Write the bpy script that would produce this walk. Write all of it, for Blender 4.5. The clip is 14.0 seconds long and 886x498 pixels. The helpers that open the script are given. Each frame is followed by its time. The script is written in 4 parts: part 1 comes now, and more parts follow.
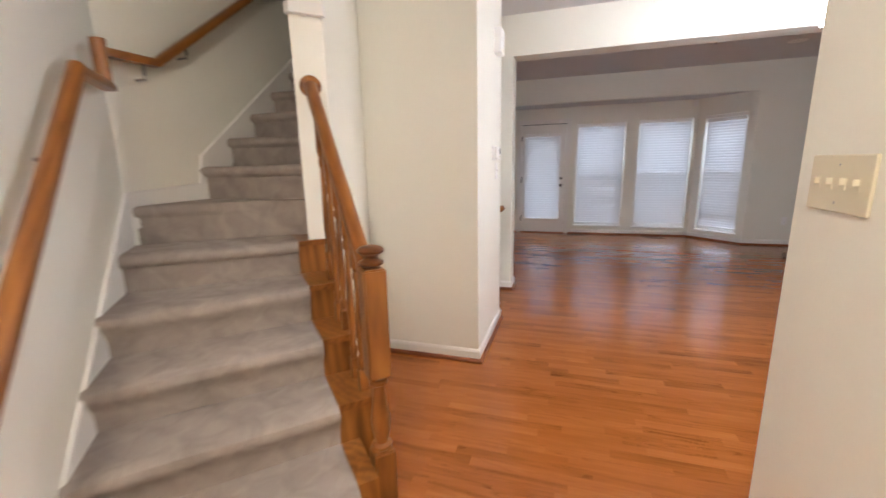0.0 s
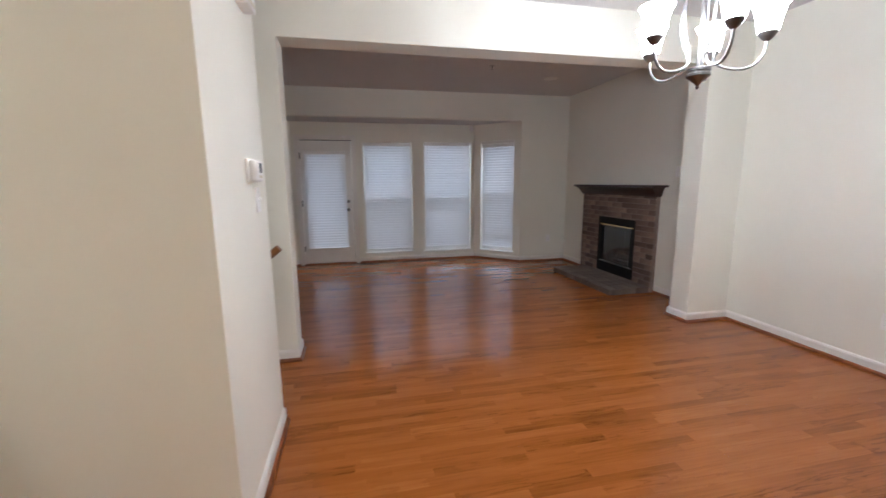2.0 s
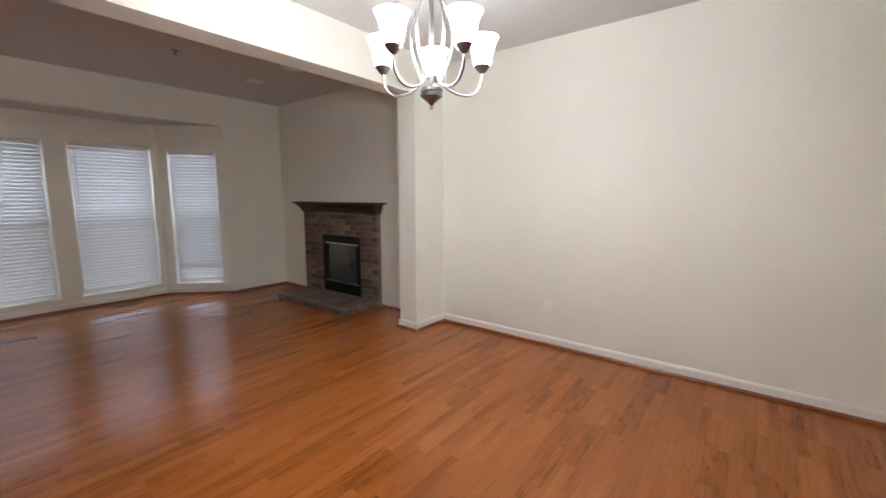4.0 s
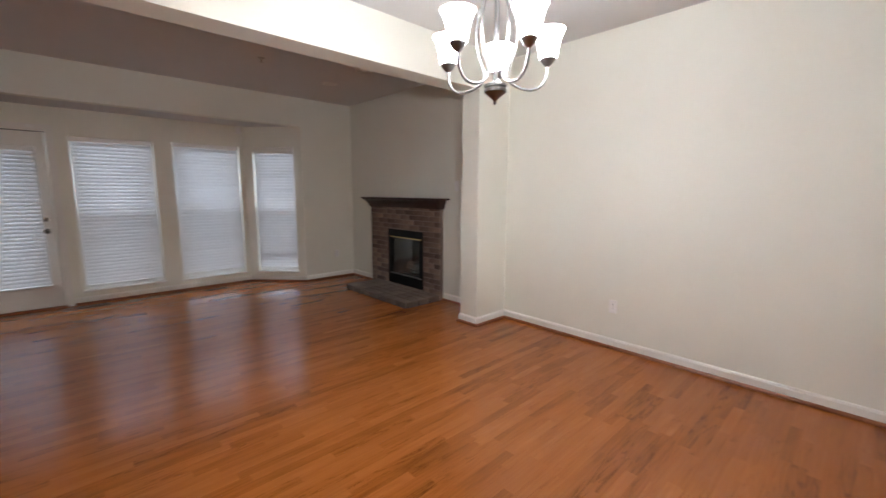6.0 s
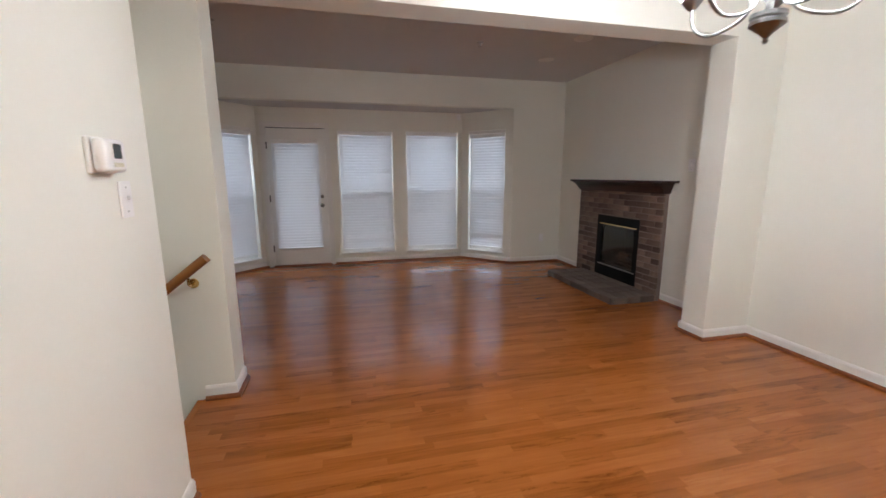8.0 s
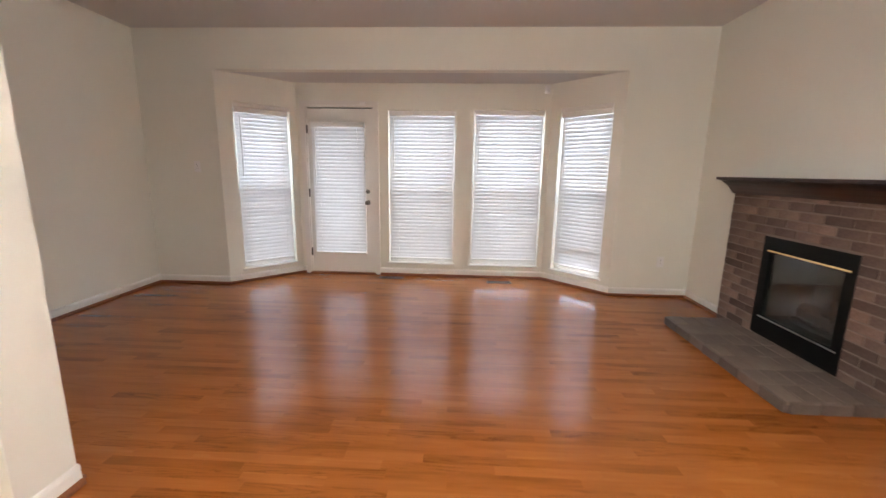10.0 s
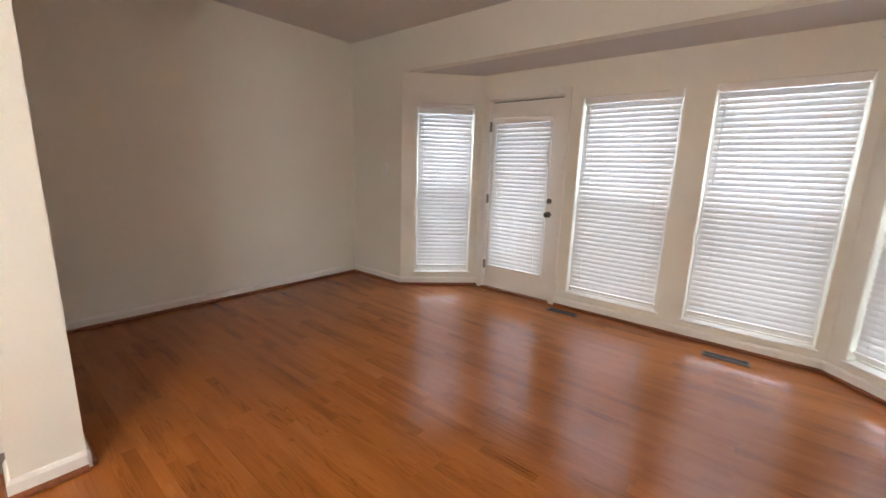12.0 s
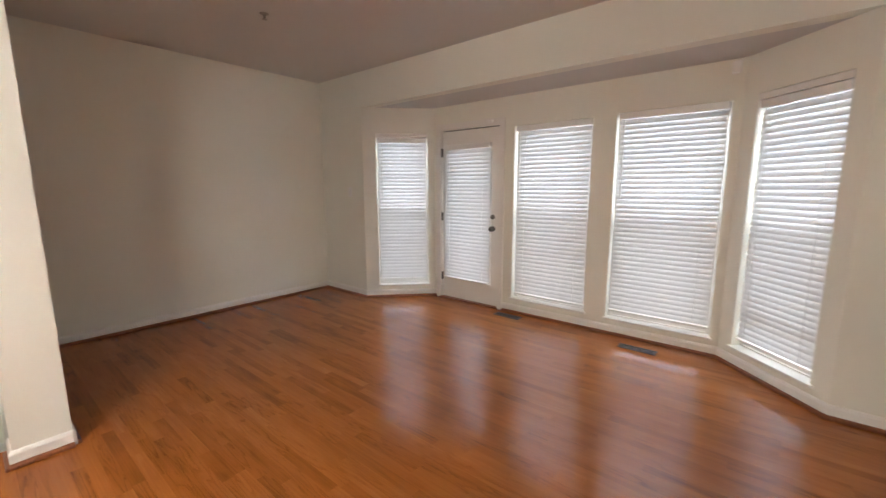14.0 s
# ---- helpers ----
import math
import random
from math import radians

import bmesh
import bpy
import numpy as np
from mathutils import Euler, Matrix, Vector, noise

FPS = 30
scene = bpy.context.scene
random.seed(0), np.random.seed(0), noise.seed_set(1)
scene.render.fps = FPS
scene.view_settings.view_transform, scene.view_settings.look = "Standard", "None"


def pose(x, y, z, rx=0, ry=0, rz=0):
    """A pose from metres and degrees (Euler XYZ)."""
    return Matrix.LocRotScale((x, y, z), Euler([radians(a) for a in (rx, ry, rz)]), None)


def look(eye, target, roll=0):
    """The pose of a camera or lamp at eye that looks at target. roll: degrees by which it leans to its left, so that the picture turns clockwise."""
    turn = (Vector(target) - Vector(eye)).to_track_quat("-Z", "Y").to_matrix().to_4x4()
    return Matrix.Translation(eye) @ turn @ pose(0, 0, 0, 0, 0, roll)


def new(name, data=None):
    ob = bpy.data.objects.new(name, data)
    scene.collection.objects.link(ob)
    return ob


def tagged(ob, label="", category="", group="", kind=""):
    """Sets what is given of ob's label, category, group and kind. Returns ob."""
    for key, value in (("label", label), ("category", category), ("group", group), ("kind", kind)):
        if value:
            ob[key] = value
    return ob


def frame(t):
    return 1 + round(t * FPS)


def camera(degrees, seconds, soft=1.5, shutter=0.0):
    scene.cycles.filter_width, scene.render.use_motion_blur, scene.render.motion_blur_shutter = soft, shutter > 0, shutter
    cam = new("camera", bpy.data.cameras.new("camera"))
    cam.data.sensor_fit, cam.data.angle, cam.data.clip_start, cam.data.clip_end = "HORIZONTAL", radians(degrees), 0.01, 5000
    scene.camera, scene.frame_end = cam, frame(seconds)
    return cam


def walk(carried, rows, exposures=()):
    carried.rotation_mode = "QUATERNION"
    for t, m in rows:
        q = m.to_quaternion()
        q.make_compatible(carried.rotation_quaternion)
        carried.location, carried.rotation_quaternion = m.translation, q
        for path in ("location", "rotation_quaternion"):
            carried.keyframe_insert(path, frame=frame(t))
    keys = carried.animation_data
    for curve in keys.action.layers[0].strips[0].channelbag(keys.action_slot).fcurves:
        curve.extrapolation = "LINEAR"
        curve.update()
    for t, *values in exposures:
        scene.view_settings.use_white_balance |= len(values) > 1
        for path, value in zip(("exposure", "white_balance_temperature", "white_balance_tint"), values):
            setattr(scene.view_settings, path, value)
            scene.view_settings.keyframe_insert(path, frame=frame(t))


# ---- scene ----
cam = camera(95.7, 14.0, shutter=0.4)
PATH = [
    (0, (0.105, 0.141, 1.349), (-0.494, 2.005, 0.939), -1.3),
    (0.2, (0.035, 0.281, 1.327), (-0.407, 2.19, 0.929), -1.4),
    (0.5, (-0.035, 0.459, 1.351), (-0.276, 2.401, 0.936), -1.7),
    (1, (-0.049, 0.756, 1.354), (-0.079, 2.715, 0.951), -1.0),
    (1.5, (-0.03, 1.004, 1.369), (0.143, 2.962, 1.003), -0.8),
    (2, (-0.014, 1.231, 1.375), (0.41, 3.157, 1.042), -0.5),
    (2.5, (0.041, 1.411, 1.382), (0.759, 3.253, 1.075), -0.3),
    (3, (0.123, 1.556, 1.386), (1.152, 3.247, 1.104), 0.2),
    (3.5, (0.101, 1.678, 1.396), (1.441, 3.139, 1.128), -0.0),
    (3.7, (0.098, 1.690, 1.396), (1.543, 3.047, 1.131), 0.0),
    (4.75, (0.090, 1.690, 1.395), (1.770, 2.740, 1.124), 0.1),
    (5.8, (0.084, 1.668, 1.392), (1.542, 3.009, 1.114), 0.2),
    (6, (0.083, 1.661, 1.391), (1.436, 3.106, 1.108), 0.2),
    (6.5, (0.098, 1.628, 1.383), (1.145, 3.307, 1.091), 0.7),
    (7, (0.081, 1.611, 1.39), (0.847, 3.431, 1.075), 0.6),
    (7.5, (0.115, 1.637, 1.379), (0.709, 3.516, 1.037), 0.3),
    (9.8, (1.01, 3.065, 1.342), (0.989, 5.026, 0.949), 0.4),
    (10, (1.1, 3.206, 1.316), (1.002, 5.167, 0.937), 0.9),
    (10.5, (1.264, 3.511, 1.271), (0.953, 5.456, 0.923), 1.4),
    (11, (1.382, 3.855, 1.344), (0.817, 5.733, 0.956), 1.2),
    (11.5, (1.48, 4.089, 1.367), (0.572, 5.823, 0.955), 1.6),
    (12, (1.681, 4.393, 1.357), (0.432, 5.904, 0.958), 1.8),
    (12.5, (1.814, 4.547, 1.364), (0.351, 5.866, 1.016), 1.7),
    (13, (2.009, 4.581, 1.337), (0.471, 5.821, 1.024), 2.4),
    (13.5, (2.208, 4.517, 1.394), (0.764, 5.865, 1.081), 0.5),
    (14, (2.365, 4.346, 1.405), (1.103, 5.867, 1.094), -0.2),
]
EXPOSURES = [(0, 1.0, 6200, 14), (0.5, 0.98, 6150, 14), (1, 0.84, 6100, 13), (2, 0.56, 6050, 12), (3.5, 0.60, 6450, 12), (6.5, 0.52, 6450, 12), (7.7, 0.57, 6300, 12), (9.8, 1.52, 6900, 12), (11, 1.70, 6950, 12), (12.5, 1.43, 7050, 11), (13.5, 1.40, 7050, 11), (14, 1.45, 7050, 11)]
walk(cam, [(t, look(eye, target, roll)) for t, eye, target, roll in PATH], EXPOSURES)

# ---------------------------------------------------------------- light
world = bpy.data.worlds.new("sky")
scene.world = world
world.use_nodes = True
wn = world.node_tree
sky = wn.nodes.new("ShaderNodeTexSky")
sky.sky_type, sky.sun_disc = "NISHITA", False
sky.sun_elevation, sky.sun_rotation = radians(42), radians(200)
wn.links.new(sky.outputs[0], wn.nodes["Background"].inputs["Color"])
wn.nodes["Background"].inputs["Strength"].default_value = 0.15
sun = new("sun", bpy.data.lights.new("sun", "SUN"))
sun.data.energy, sun.data.angle, sun.data.color = 1.0, radians(15), (1.0, 0.97, 0.93)
sun.matrix_world = look((0, 0, 20), (-3, 9, 0))

WINDOW_WATTS = 14.3
SHADE_GLOW = 59.0
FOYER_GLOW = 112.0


def window_light(name, centre, aim, w, h, watts):
    lamp = new(name, bpy.data.lights.new(name, "AREA"))
    lamp.data.shape, lamp.data.size, lamp.data.size_y = "RECTANGLE", w, h
    lamp.data.energy, lamp.data.color = watts, (0.76, 0.865, 1.0)
    lamp.matrix_world = look(centre, aim)
    return lamp


# ---------------------------------------------------------------- materials
def shader(name, colour, rough=0.6, metal=0.0, bump=0.0, scale=60.0, vary=0.04, spec=0.5, second=None):
    """Principled material with a fine grain and a broad, faint unevenness."""
    m = bpy.data.materials.new(name)
    m.use_nodes = True
    nt = m.node_tree
    b = nt.nodes["Principled BSDF"]
    b.inputs["Roughness"].default_value = rough
    b.inputs["Metallic"].default_value = metal
    b.inputs["Specular IOR Level"].default_value = spec
    co = nt.nodes.new("ShaderNodeTexCoord")
    n1 = nt.nodes.new("ShaderNodeTexNoise")
    n1.inputs["Scale"].default_value, n1.inputs["Detail"].default_value = 1.7, 5
    n2 = nt.nodes.new("ShaderNodeTexNoise")
    n2.inputs["Scale"].default_value, n2.inputs["Detail"].default_value = scale, 3
    nt.links.new(co.outputs["Object"], n1.inputs["Vector"])
    nt.links.new(co.outputs["Object"], n2.inputs["Vector"])
    mix = nt.nodes.new("ShaderNodeMix")
    mix.data_type = "RGBA"
    mix.inputs[6].default_value = (*[c * (1 - vary) for c in colour], 1)
    mix.inputs[7].default_value = (*(second or [min(1, c * (1 + vary)) for c in colour]), 1)
    add = nt.nodes.new("ShaderNodeMath")
    add.operation = "MULTIPLY_ADD"
    nt.links.new(n2.outputs[0], add.inputs[0])
    add.inputs[1].default_value = 0.35
    nt.links.new(n1.outputs[0], add.inputs[2])
    sub = nt.nodes.new("ShaderNodeMapRange")
    sub.inputs["From Min"].default_value, sub.inputs["From Max"].default_value = 0.42, 0.92
    nt.links.new(add.outputs[0], sub.inputs["Value"])
    nt.links.new(sub.outputs[0], mix.inputs[0])
    nt.links.new(mix.outputs[2], b.inputs["Base Color"])
    if bump:
        bp = nt.nodes.new("ShaderNodeBump")
        bp.inputs["Strength"].default_value, bp.inputs["Distance"].default_value = bump, 0.004
        nt.links.new(n2.outputs[0], bp.inputs["Height"])
        nt.links.new(bp.outputs[0], b.inputs["Normal"])
    return m


def wood(name, dark, light, rough, along, grain=1.0, gloss_vary=0.08, island=True, tone_share=0.12, turn=None, across=38.0, rings=0.13, relief=0.12, middle=None, ring_scale=0.55):
    """Oak: long streaks along one axis, cathedral bands, and a tone of its own for each board."""
    m = bpy.data.materials.new(name)
    m.use_nodes = True
    nt = m.node_tree
    b = nt.nodes["Principled BSDF"]
    co = nt.nodes.new("ShaderNodeTexCoord")
    geo = nt.nodes.new("ShaderNodeNewGeometry")
    info = nt.nodes.new("ShaderNodeObjectInfo")
    tone = nt.nodes.new("ShaderNodeMath")
    tone.operation = "ADD"
    nt.links.new(info.outputs["Random"], tone.inputs[0])
    nt.links.new(geo.outputs["Random Per Island"], tone.inputs[1])
    fr = nt.nodes.new("ShaderNodeMath")
    fr.operation = "FRACT"
    nt.links.new(tone.outputs[0], fr.inputs[0])
    off = nt.nodes.new("ShaderNodeCombineXYZ")
    big = nt.nodes.new("ShaderNodeMath")
    big.operation = "MULTIPLY"
    big.inputs[1].default_value = 37.0
    nt.links.new(fr.outputs[0], big.inputs[0])
    for i in range(3):
        nt.links.new(big.outputs[0], off.inputs[i])
    mp = nt.nodes.new("ShaderNodeMapping")
    sc = [across * grain] * 3
    sc[along] = 1.6 * grain
    if turn:
        mp.vector_type = "TEXTURE"
        mp.inputs["Rotation"].default_value = [radians(a) for a in turn]
        sc = [1 / v for v in sc]
    mp.inputs["Scale"].default_value = sc
    nt.links.new(co.outputs["Object"], mp.inputs["Vector"])
    vadd = nt.nodes.new("ShaderNodeVectorMath")
    nt.links.new(mp.outputs[0], vadd.inputs[0])
    nt.links.new(off.outputs[0], vadd.inputs[1])
    n1 = nt.nodes.new("ShaderNodeTexNoise")
    n1.inputs["Scale"].default_value, n1.inputs["Detail"].default_value, n1.inputs["Distortion"].default_value = 1.0, 6, 0.6
    nt.links.new(vadd.outputs[0], n1.inputs["Vector"])
    wv = nt.nodes.new("ShaderNodeTexWave")
    wv.wave_type, wv.bands_direction = "RINGS", "X" if along == 0 else "Y" if along == 1 else "Z"
    wv.inputs["Scale"].default_value, wv.inputs["Distortion"].default_value, wv.inputs["Detail"].default_value = ring_scale, 5.0, 2
    nt.links.new(vadd.outputs[0], wv.inputs["Vector"])
    s1 = nt.nodes.new("ShaderNodeMath")
    s1.operation = "MULTIPLY_ADD"
    nt.links.new(wv.outputs["Fac"], s1.inputs[0])
    s1.inputs[1].default_value = rings
    nt.links.new(n1.outputs[0], s1.inputs[2])
    s2 = nt.nodes.new("ShaderNodeMath")
    s2.operation = "MULTIPLY_ADD"
    nt.links.new(fr.outputs[0], s2.inputs[0])
    s2.inputs[1].default_value = tone_share
    nt.links.new(s1.outputs[0], s2.inputs[2])
    mr = nt.nodes.new("ShaderNodeMapRange")
    mr.inputs["From Min"].default_value, mr.inputs["From Max"].default_value = 0.40, 0.85 + tone_share
    nt.links.new(s2.outputs[0], mr.inputs["Value"])
    ramp = nt.nodes.new("ShaderNodeValToRGB")
    ramp.color_ramp.elements[0].color = (*dark, 1)
    ramp.color_ramp.elements[1].color = (*light, 1)
    if middle:
        ramp.color_ramp.elements.new(0.5).color = (*middle, 1)
    nt.links.new(mr.outputs[0], ramp.inputs[0])
    nt.links.new(ramp.outputs[0], b.inputs["Base Color"])
    rr = nt.nodes.new("ShaderNodeMapRange")
    rr.inputs["To Min"].default_value, rr.inputs["To Max"].default_value = rough - gloss_vary / 2, rough + gloss_vary
    nt.links.new(n1.outputs[0], rr.inputs["Value"])
    nt.links.new(rr.outputs[0], b.inputs["Roughness"])
    bp = nt.nodes.new("ShaderNodeBump")
    bp.inputs["Strength"].default_value, bp.inputs["Distance"].default_value = relief, 0.002
    nt.links.new(n1.outputs[0], bp.inputs["Height"])
    nt.links.new(bp.outputs[0], b.inputs["Normal"])
    return m


def oak_strip(name):
    """Varnished oak strips: close tones from board to board, fine streaks, arched grain on some boards, and a thin gloss that each board tilts a little."""
    m = bpy.data.materials.new(name)
    m.use_nodes = True
    nt = m.node_tree
    b = nt.nodes["Principled BSDF"]

    def node(kind, **values):
        n = nt.nodes.new(kind)
        for key, v in values.items():
            n.inputs[key.replace("_", " ")].default_value = v
        return n

    def maths(op, a, c, d=None):
        n = nt.nodes.new("ShaderNodeMath")
        n.operation = op
        for k, v in enumerate((a, c, d)):
            if v is None:
                continue
            if isinstance(v, (int, float)):
                n.inputs[k].default_value = v
            else:
                nt.links.new(v, n.inputs[k])
        return n.outputs[0]

    def ranged(v, a, c, lo, hi):
        n = nt.nodes.new("ShaderNodeMapRange")
        nt.links.new(v, n.inputs["Value"])
        for key, val in (("From Min", a), ("From Max", c), ("To Min", lo), ("To Max", hi)):
            n.inputs[key].default_value = val
        return n.outputs[0]

    geo = nt.nodes.new("ShaderNodeNewGeometry")
    info = nt.nodes.new("ShaderNodeObjectInfo")
    seed = maths("FRACT", maths("ADD", info.outputs["Random"], geo.outputs["Random Per Island"]), 0.0)
    white = nt.nodes.new("ShaderNodeTexWhiteNoise")
    white.noise_dimensions = "1D"
    nt.links.new(maths("MULTIPLY", seed, 977.0), white.inputs["W"])
    split = nt.nodes.new("ShaderNodeSeparateColor")
    nt.links.new(white.outputs["Color"], split.inputs[0])
    shift_ = nt.nodes.new("ShaderNodeCombineXYZ")
    nt.links.new(maths("MULTIPLY", split.outputs[0], 40.0), shift_.inputs[0])
    nt.links.new(maths("MULTIPLY", split.outputs[1], 40.0), shift_.inputs[1])

    def coords(scale):
        mp = nt.nodes.new("ShaderNodeMapping")
        mp.inputs["Scale"].default_value = scale
        nt.links.new(geo.outputs["Position"], mp.inputs["Vector"])
        add = nt.nodes.new("ShaderNodeVectorMath")
        nt.links.new(mp.outputs[0], add.inputs[0])
        nt.links.new(shift_.outputs[0], add.inputs[1])
        return add.outputs[0]

    streak = node("ShaderNodeTexNoise", Scale=1.0, Detail=5.0, Distortion=0.3)
    nt.links.new(coords((2.2, 95.0, 1.0)), streak.inputs["Vector"])
    soft = node("ShaderNodeTexNoise", Scale=1.0, Detail=3.0, Distortion=0.5)
    nt.links.new(coords((2.6, 15.0, 1.0)), soft.inputs["Vector"])
    # growth rings cut at a slant: level lines of a smooth field run as arches along the board
    field = node("ShaderNodeTexNoise", Scale=1.0, Detail=1.5, Distortion=0.2)
    nt.links.new(coords((1.5, 17.0, 1.0)), field.inputs["Vector"])
    ragged = node("ShaderNodeTexNoise", Scale=1.0, Detail=2.0)
    nt.links.new(coords((70.0, 150.0, 1.0)), ragged.inputs["Vector"])
    rings = maths("FRACT", maths("MULTIPLY_ADD", ragged.outputs[0], 0.5, maths("MULTIPLY", field.outputs[0], 8.0)), 0.0)
    line = ranged(rings, 0.62, 0.95, 0.0, 1.0)
    strong = ranged(split.outputs[2], 0.35, 0.95, 0.12, 1.0)
    arches = maths("MULTIPLY", line, strong)
    # tone
    t1 = maths("MULTIPLY_ADD", split.outputs[0], 0.26, maths("MULTIPLY", soft.outputs[0], 0.42))
    t2 = maths("MULTIPLY_ADD", streak.outputs[0], 0.28, t1)
    t3 = maths("MULTIPLY_ADD", arches, -0.18, t2)
    ramp = nt.nodes.new("ShaderNodeValToRGB")
    el = ramp.color_ramp.elements
    el[0].position, el[0].color = 0.18, (0.165, 0.046, 0.008, 1)
    el[1].position, el[1].color = 0.88, (0.50, 0.194, 0.050, 1)
    el.new(0.42).color = (0.312, 0.093, 0.0185, 1)
    el.new(0.62).color = (0.375, 0.121, 0.0265, 1)
    nt.links.new(t3, ramp.inputs[0])
    nt.links.new(ramp.outputs[0], b.inputs["Base Color"])
    # gloss, duller where feet have gone
    worn = node("ShaderNodeTexNoise", Scale=1.3, Detail=4.0, Distortion=0.6)
    nt.links.new(geo.outputs["Position"], worn.inputs["Vector"])
    r = maths("MULTIPLY_ADD", streak.outputs[0], 0.05, ranged(worn.outputs[0], 0.35, 0.7, 0.135, 0.205))
    nt.links.new(r, b.inputs["Roughness"])
    b.inputs["Specular IOR Level"].default_value = 0.28
    b.inputs["Coat Weight"].default_value, b.inputs["Coat Roughness"].default_value, b.inputs["Coat IOR"].default_value = 0.13, 0.06, 1.4
    bump = nt.nodes.new("ShaderNodeBump")
    bump.inputs["Strength"].default_value, bump.inputs["Distance"].default_value = 0.05, 0.0015
    nt.links.new(streak.outputs[0], bump.inputs["Height"])
    lean = nt.nodes.new("ShaderNodeVectorMath")
    lean.operation = "SUBTRACT"
    nt.links.new(white.outputs["Color"], lean.inputs[0])
    lean.inputs[1].default_value = (0.5, 0.5, 0.5)
    tilt_ = nt.nodes.new("ShaderNodeVectorMath")
    tilt_.operation = "MULTIPLY_ADD"
    nt.links.new(lean.outputs[0], tilt_.inputs[0])
    tilt_.inputs[1].default_value = (0.004, 0.010, 0.0)
    nt.links.new(bump.outputs[0], tilt_.inputs[2])
    unit = nt.nodes.new("ShaderNodeVectorMath")
    unit.operation = "NORMALIZE"
    nt.links.new(tilt_.outputs[0], unit.inputs[0])
    nt.links.new(unit.outputs[0], b.inputs["Normal"])
    nt.links.new(unit.outputs[0], b.inputs["Coat Normal"])
    return m


PAINT = shader("wall_paint", (0.85, 0.838, 0.755), 0.55, bump=0.10, scale=90, vary=0.02)
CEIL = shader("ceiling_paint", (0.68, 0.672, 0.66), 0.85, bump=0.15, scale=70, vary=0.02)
TRIM = shader("trim_paint", (0.84, 0.82, 0.78), 0.32, bump=0.02, scale=30, vary=0.02)
FLOOR = oak_strip("oak_floor")
SHOE = wood("shoe_moulding_wood", (0.19, 0.054, 0.015), (0.31, 0.097, 0.029), 0.35, 0, island=False)
OAK = wood("honey_oak", (0.120, 0.040, 0.0085), (0.350, 0.135, 0.028), 0.30, 2, 1.2, island=False, across=13.0, rings=0.22)
CAP_OAK = wood("dark_oak_cap", (0.070, 0.024, 0.007), (0.170, 0.062, 0.017), 0.28, 2, 1.2, island=False, across=13.0, rings=0.22)
OAK_X = wood("honey_oak_stair_rail", (0.165, 0.054, 0.0105), (0.335, 0.128, 0.027), 0.30, 0, 1.2, island=False, turn=(0, -35, 135), across=15.0, rings=0.18)
OAK_UP = wood("honey_oak_upper_rail", (0.165, 0.054, 0.0105), (0.335, 0.128, 0.027), 0.30, 0, 1.2, island=False, turn=(0, -38, 90), across=15.0, rings=0.18)
OAK_DOWN = wood("honey_oak_basement_rail", (0.165, 0.054, 0.0105), (0.335, 0.128, 0.027), 0.30, 0, 1.2, island=False, turn=(0, 38, 180), across=15.0, rings=0.18)
CARPET = shader("grey_carpet", (0.385, 0.328, 0.290), 0.95, bump=1.0, scale=240, vary=0.10, spec=0.1)


def nap(m):
    """Brushed patches in the pile, lighter and darker."""
    nt = m.node_tree
    co = nt.nodes.new("ShaderNodeTexCoord")
    n = nt.nodes.new("ShaderNodeTexNoise")
    n.inputs["Scale"].default_value, n.inputs["Detail"].default_value, n.inputs["Distortion"].default_value = 9.0, 4, 0.8
    nt.links.new(co.outputs["Object"], n.inputs["Vector"])
    mr = nt.nodes.new("ShaderNodeMapRange")
    mr.inputs["From Min"].default_value, mr.inputs["From Max"].default_value = 0.32, 0.68
    mr.inputs["To Min"].default_value, mr.inputs["To Max"].default_value = 0.85, 1.12
    nt.links.new(n.outputs[0], mr.inputs["Value"])
    hsv = nt.nodes.new("ShaderNodeHueSaturation")
    nt.links.new(mr.outputs[0], hsv.inputs["Value"])
    b = nt.nodes["Principled BSDF"]
    nt.links.new(b.inputs["Base Color"].links[0].from_socket, hsv.inputs["Color"])
    nt.links.new(hsv.outputs[0], b.inputs["Base Color"])


nap(CARPET)
MANTEL = wood("dark_stained_wood", (0.018, 0.006, 0.004), (0.055, 0.017, 0.011), 0.35, 1, island=False)
MORTAR = shader("mortar", (0.235, 0.175, 0.145), 0.9, bump=0.6, scale=120, vary=0.12)
BLACK = shader("black_metal", (0.004, 0.004, 0.004), 0.5, spec=0.15, bump=0.05, scale=60, vary=0.2)
BRASS = shader("brass", (0.78, 0.56, 0.24), 0.22, 1.0, vary=0.05)
NICKEL = shader("brushed_nickel", (0.23, 0.225, 0.22), 0.36, 1.0, bump=0.05, scale=150, vary=0.06)
STEEL = shader("steel", (0.42, 0.41, 0.39), 0.3, 1.0, vary=0.05)
HINGE = shader("dull_hinge_metal", (0.16, 0.15, 0.14), 0.45, 0.8, vary=0.1)
PLASTIC = shader("white_plastic", (0.89, 0.88, 0.86), 0.35, vary=0.02)
ALMOND = shader("almond_plastic", (0.70, 0.64, 0.48), 0.35, vary=0.02)
DARK = shader("dark_screen_and_shade", (0.05, 0.06, 0.06), 0.25, vary=0.1)
VENT = shader("brown_vent_metal", (0.055, 0.036, 0.026), 0.5, 0.3, vary=0.1)
SOOT = shader("soot", (0.02, 0.02, 0.02), 0.95, bump=0.3, scale=40, vary=0.3)
LOG = shader("charred_log", (0.035, 0.030, 0.027), 0.9, bump=0.8, scale=50, vary=0.4)
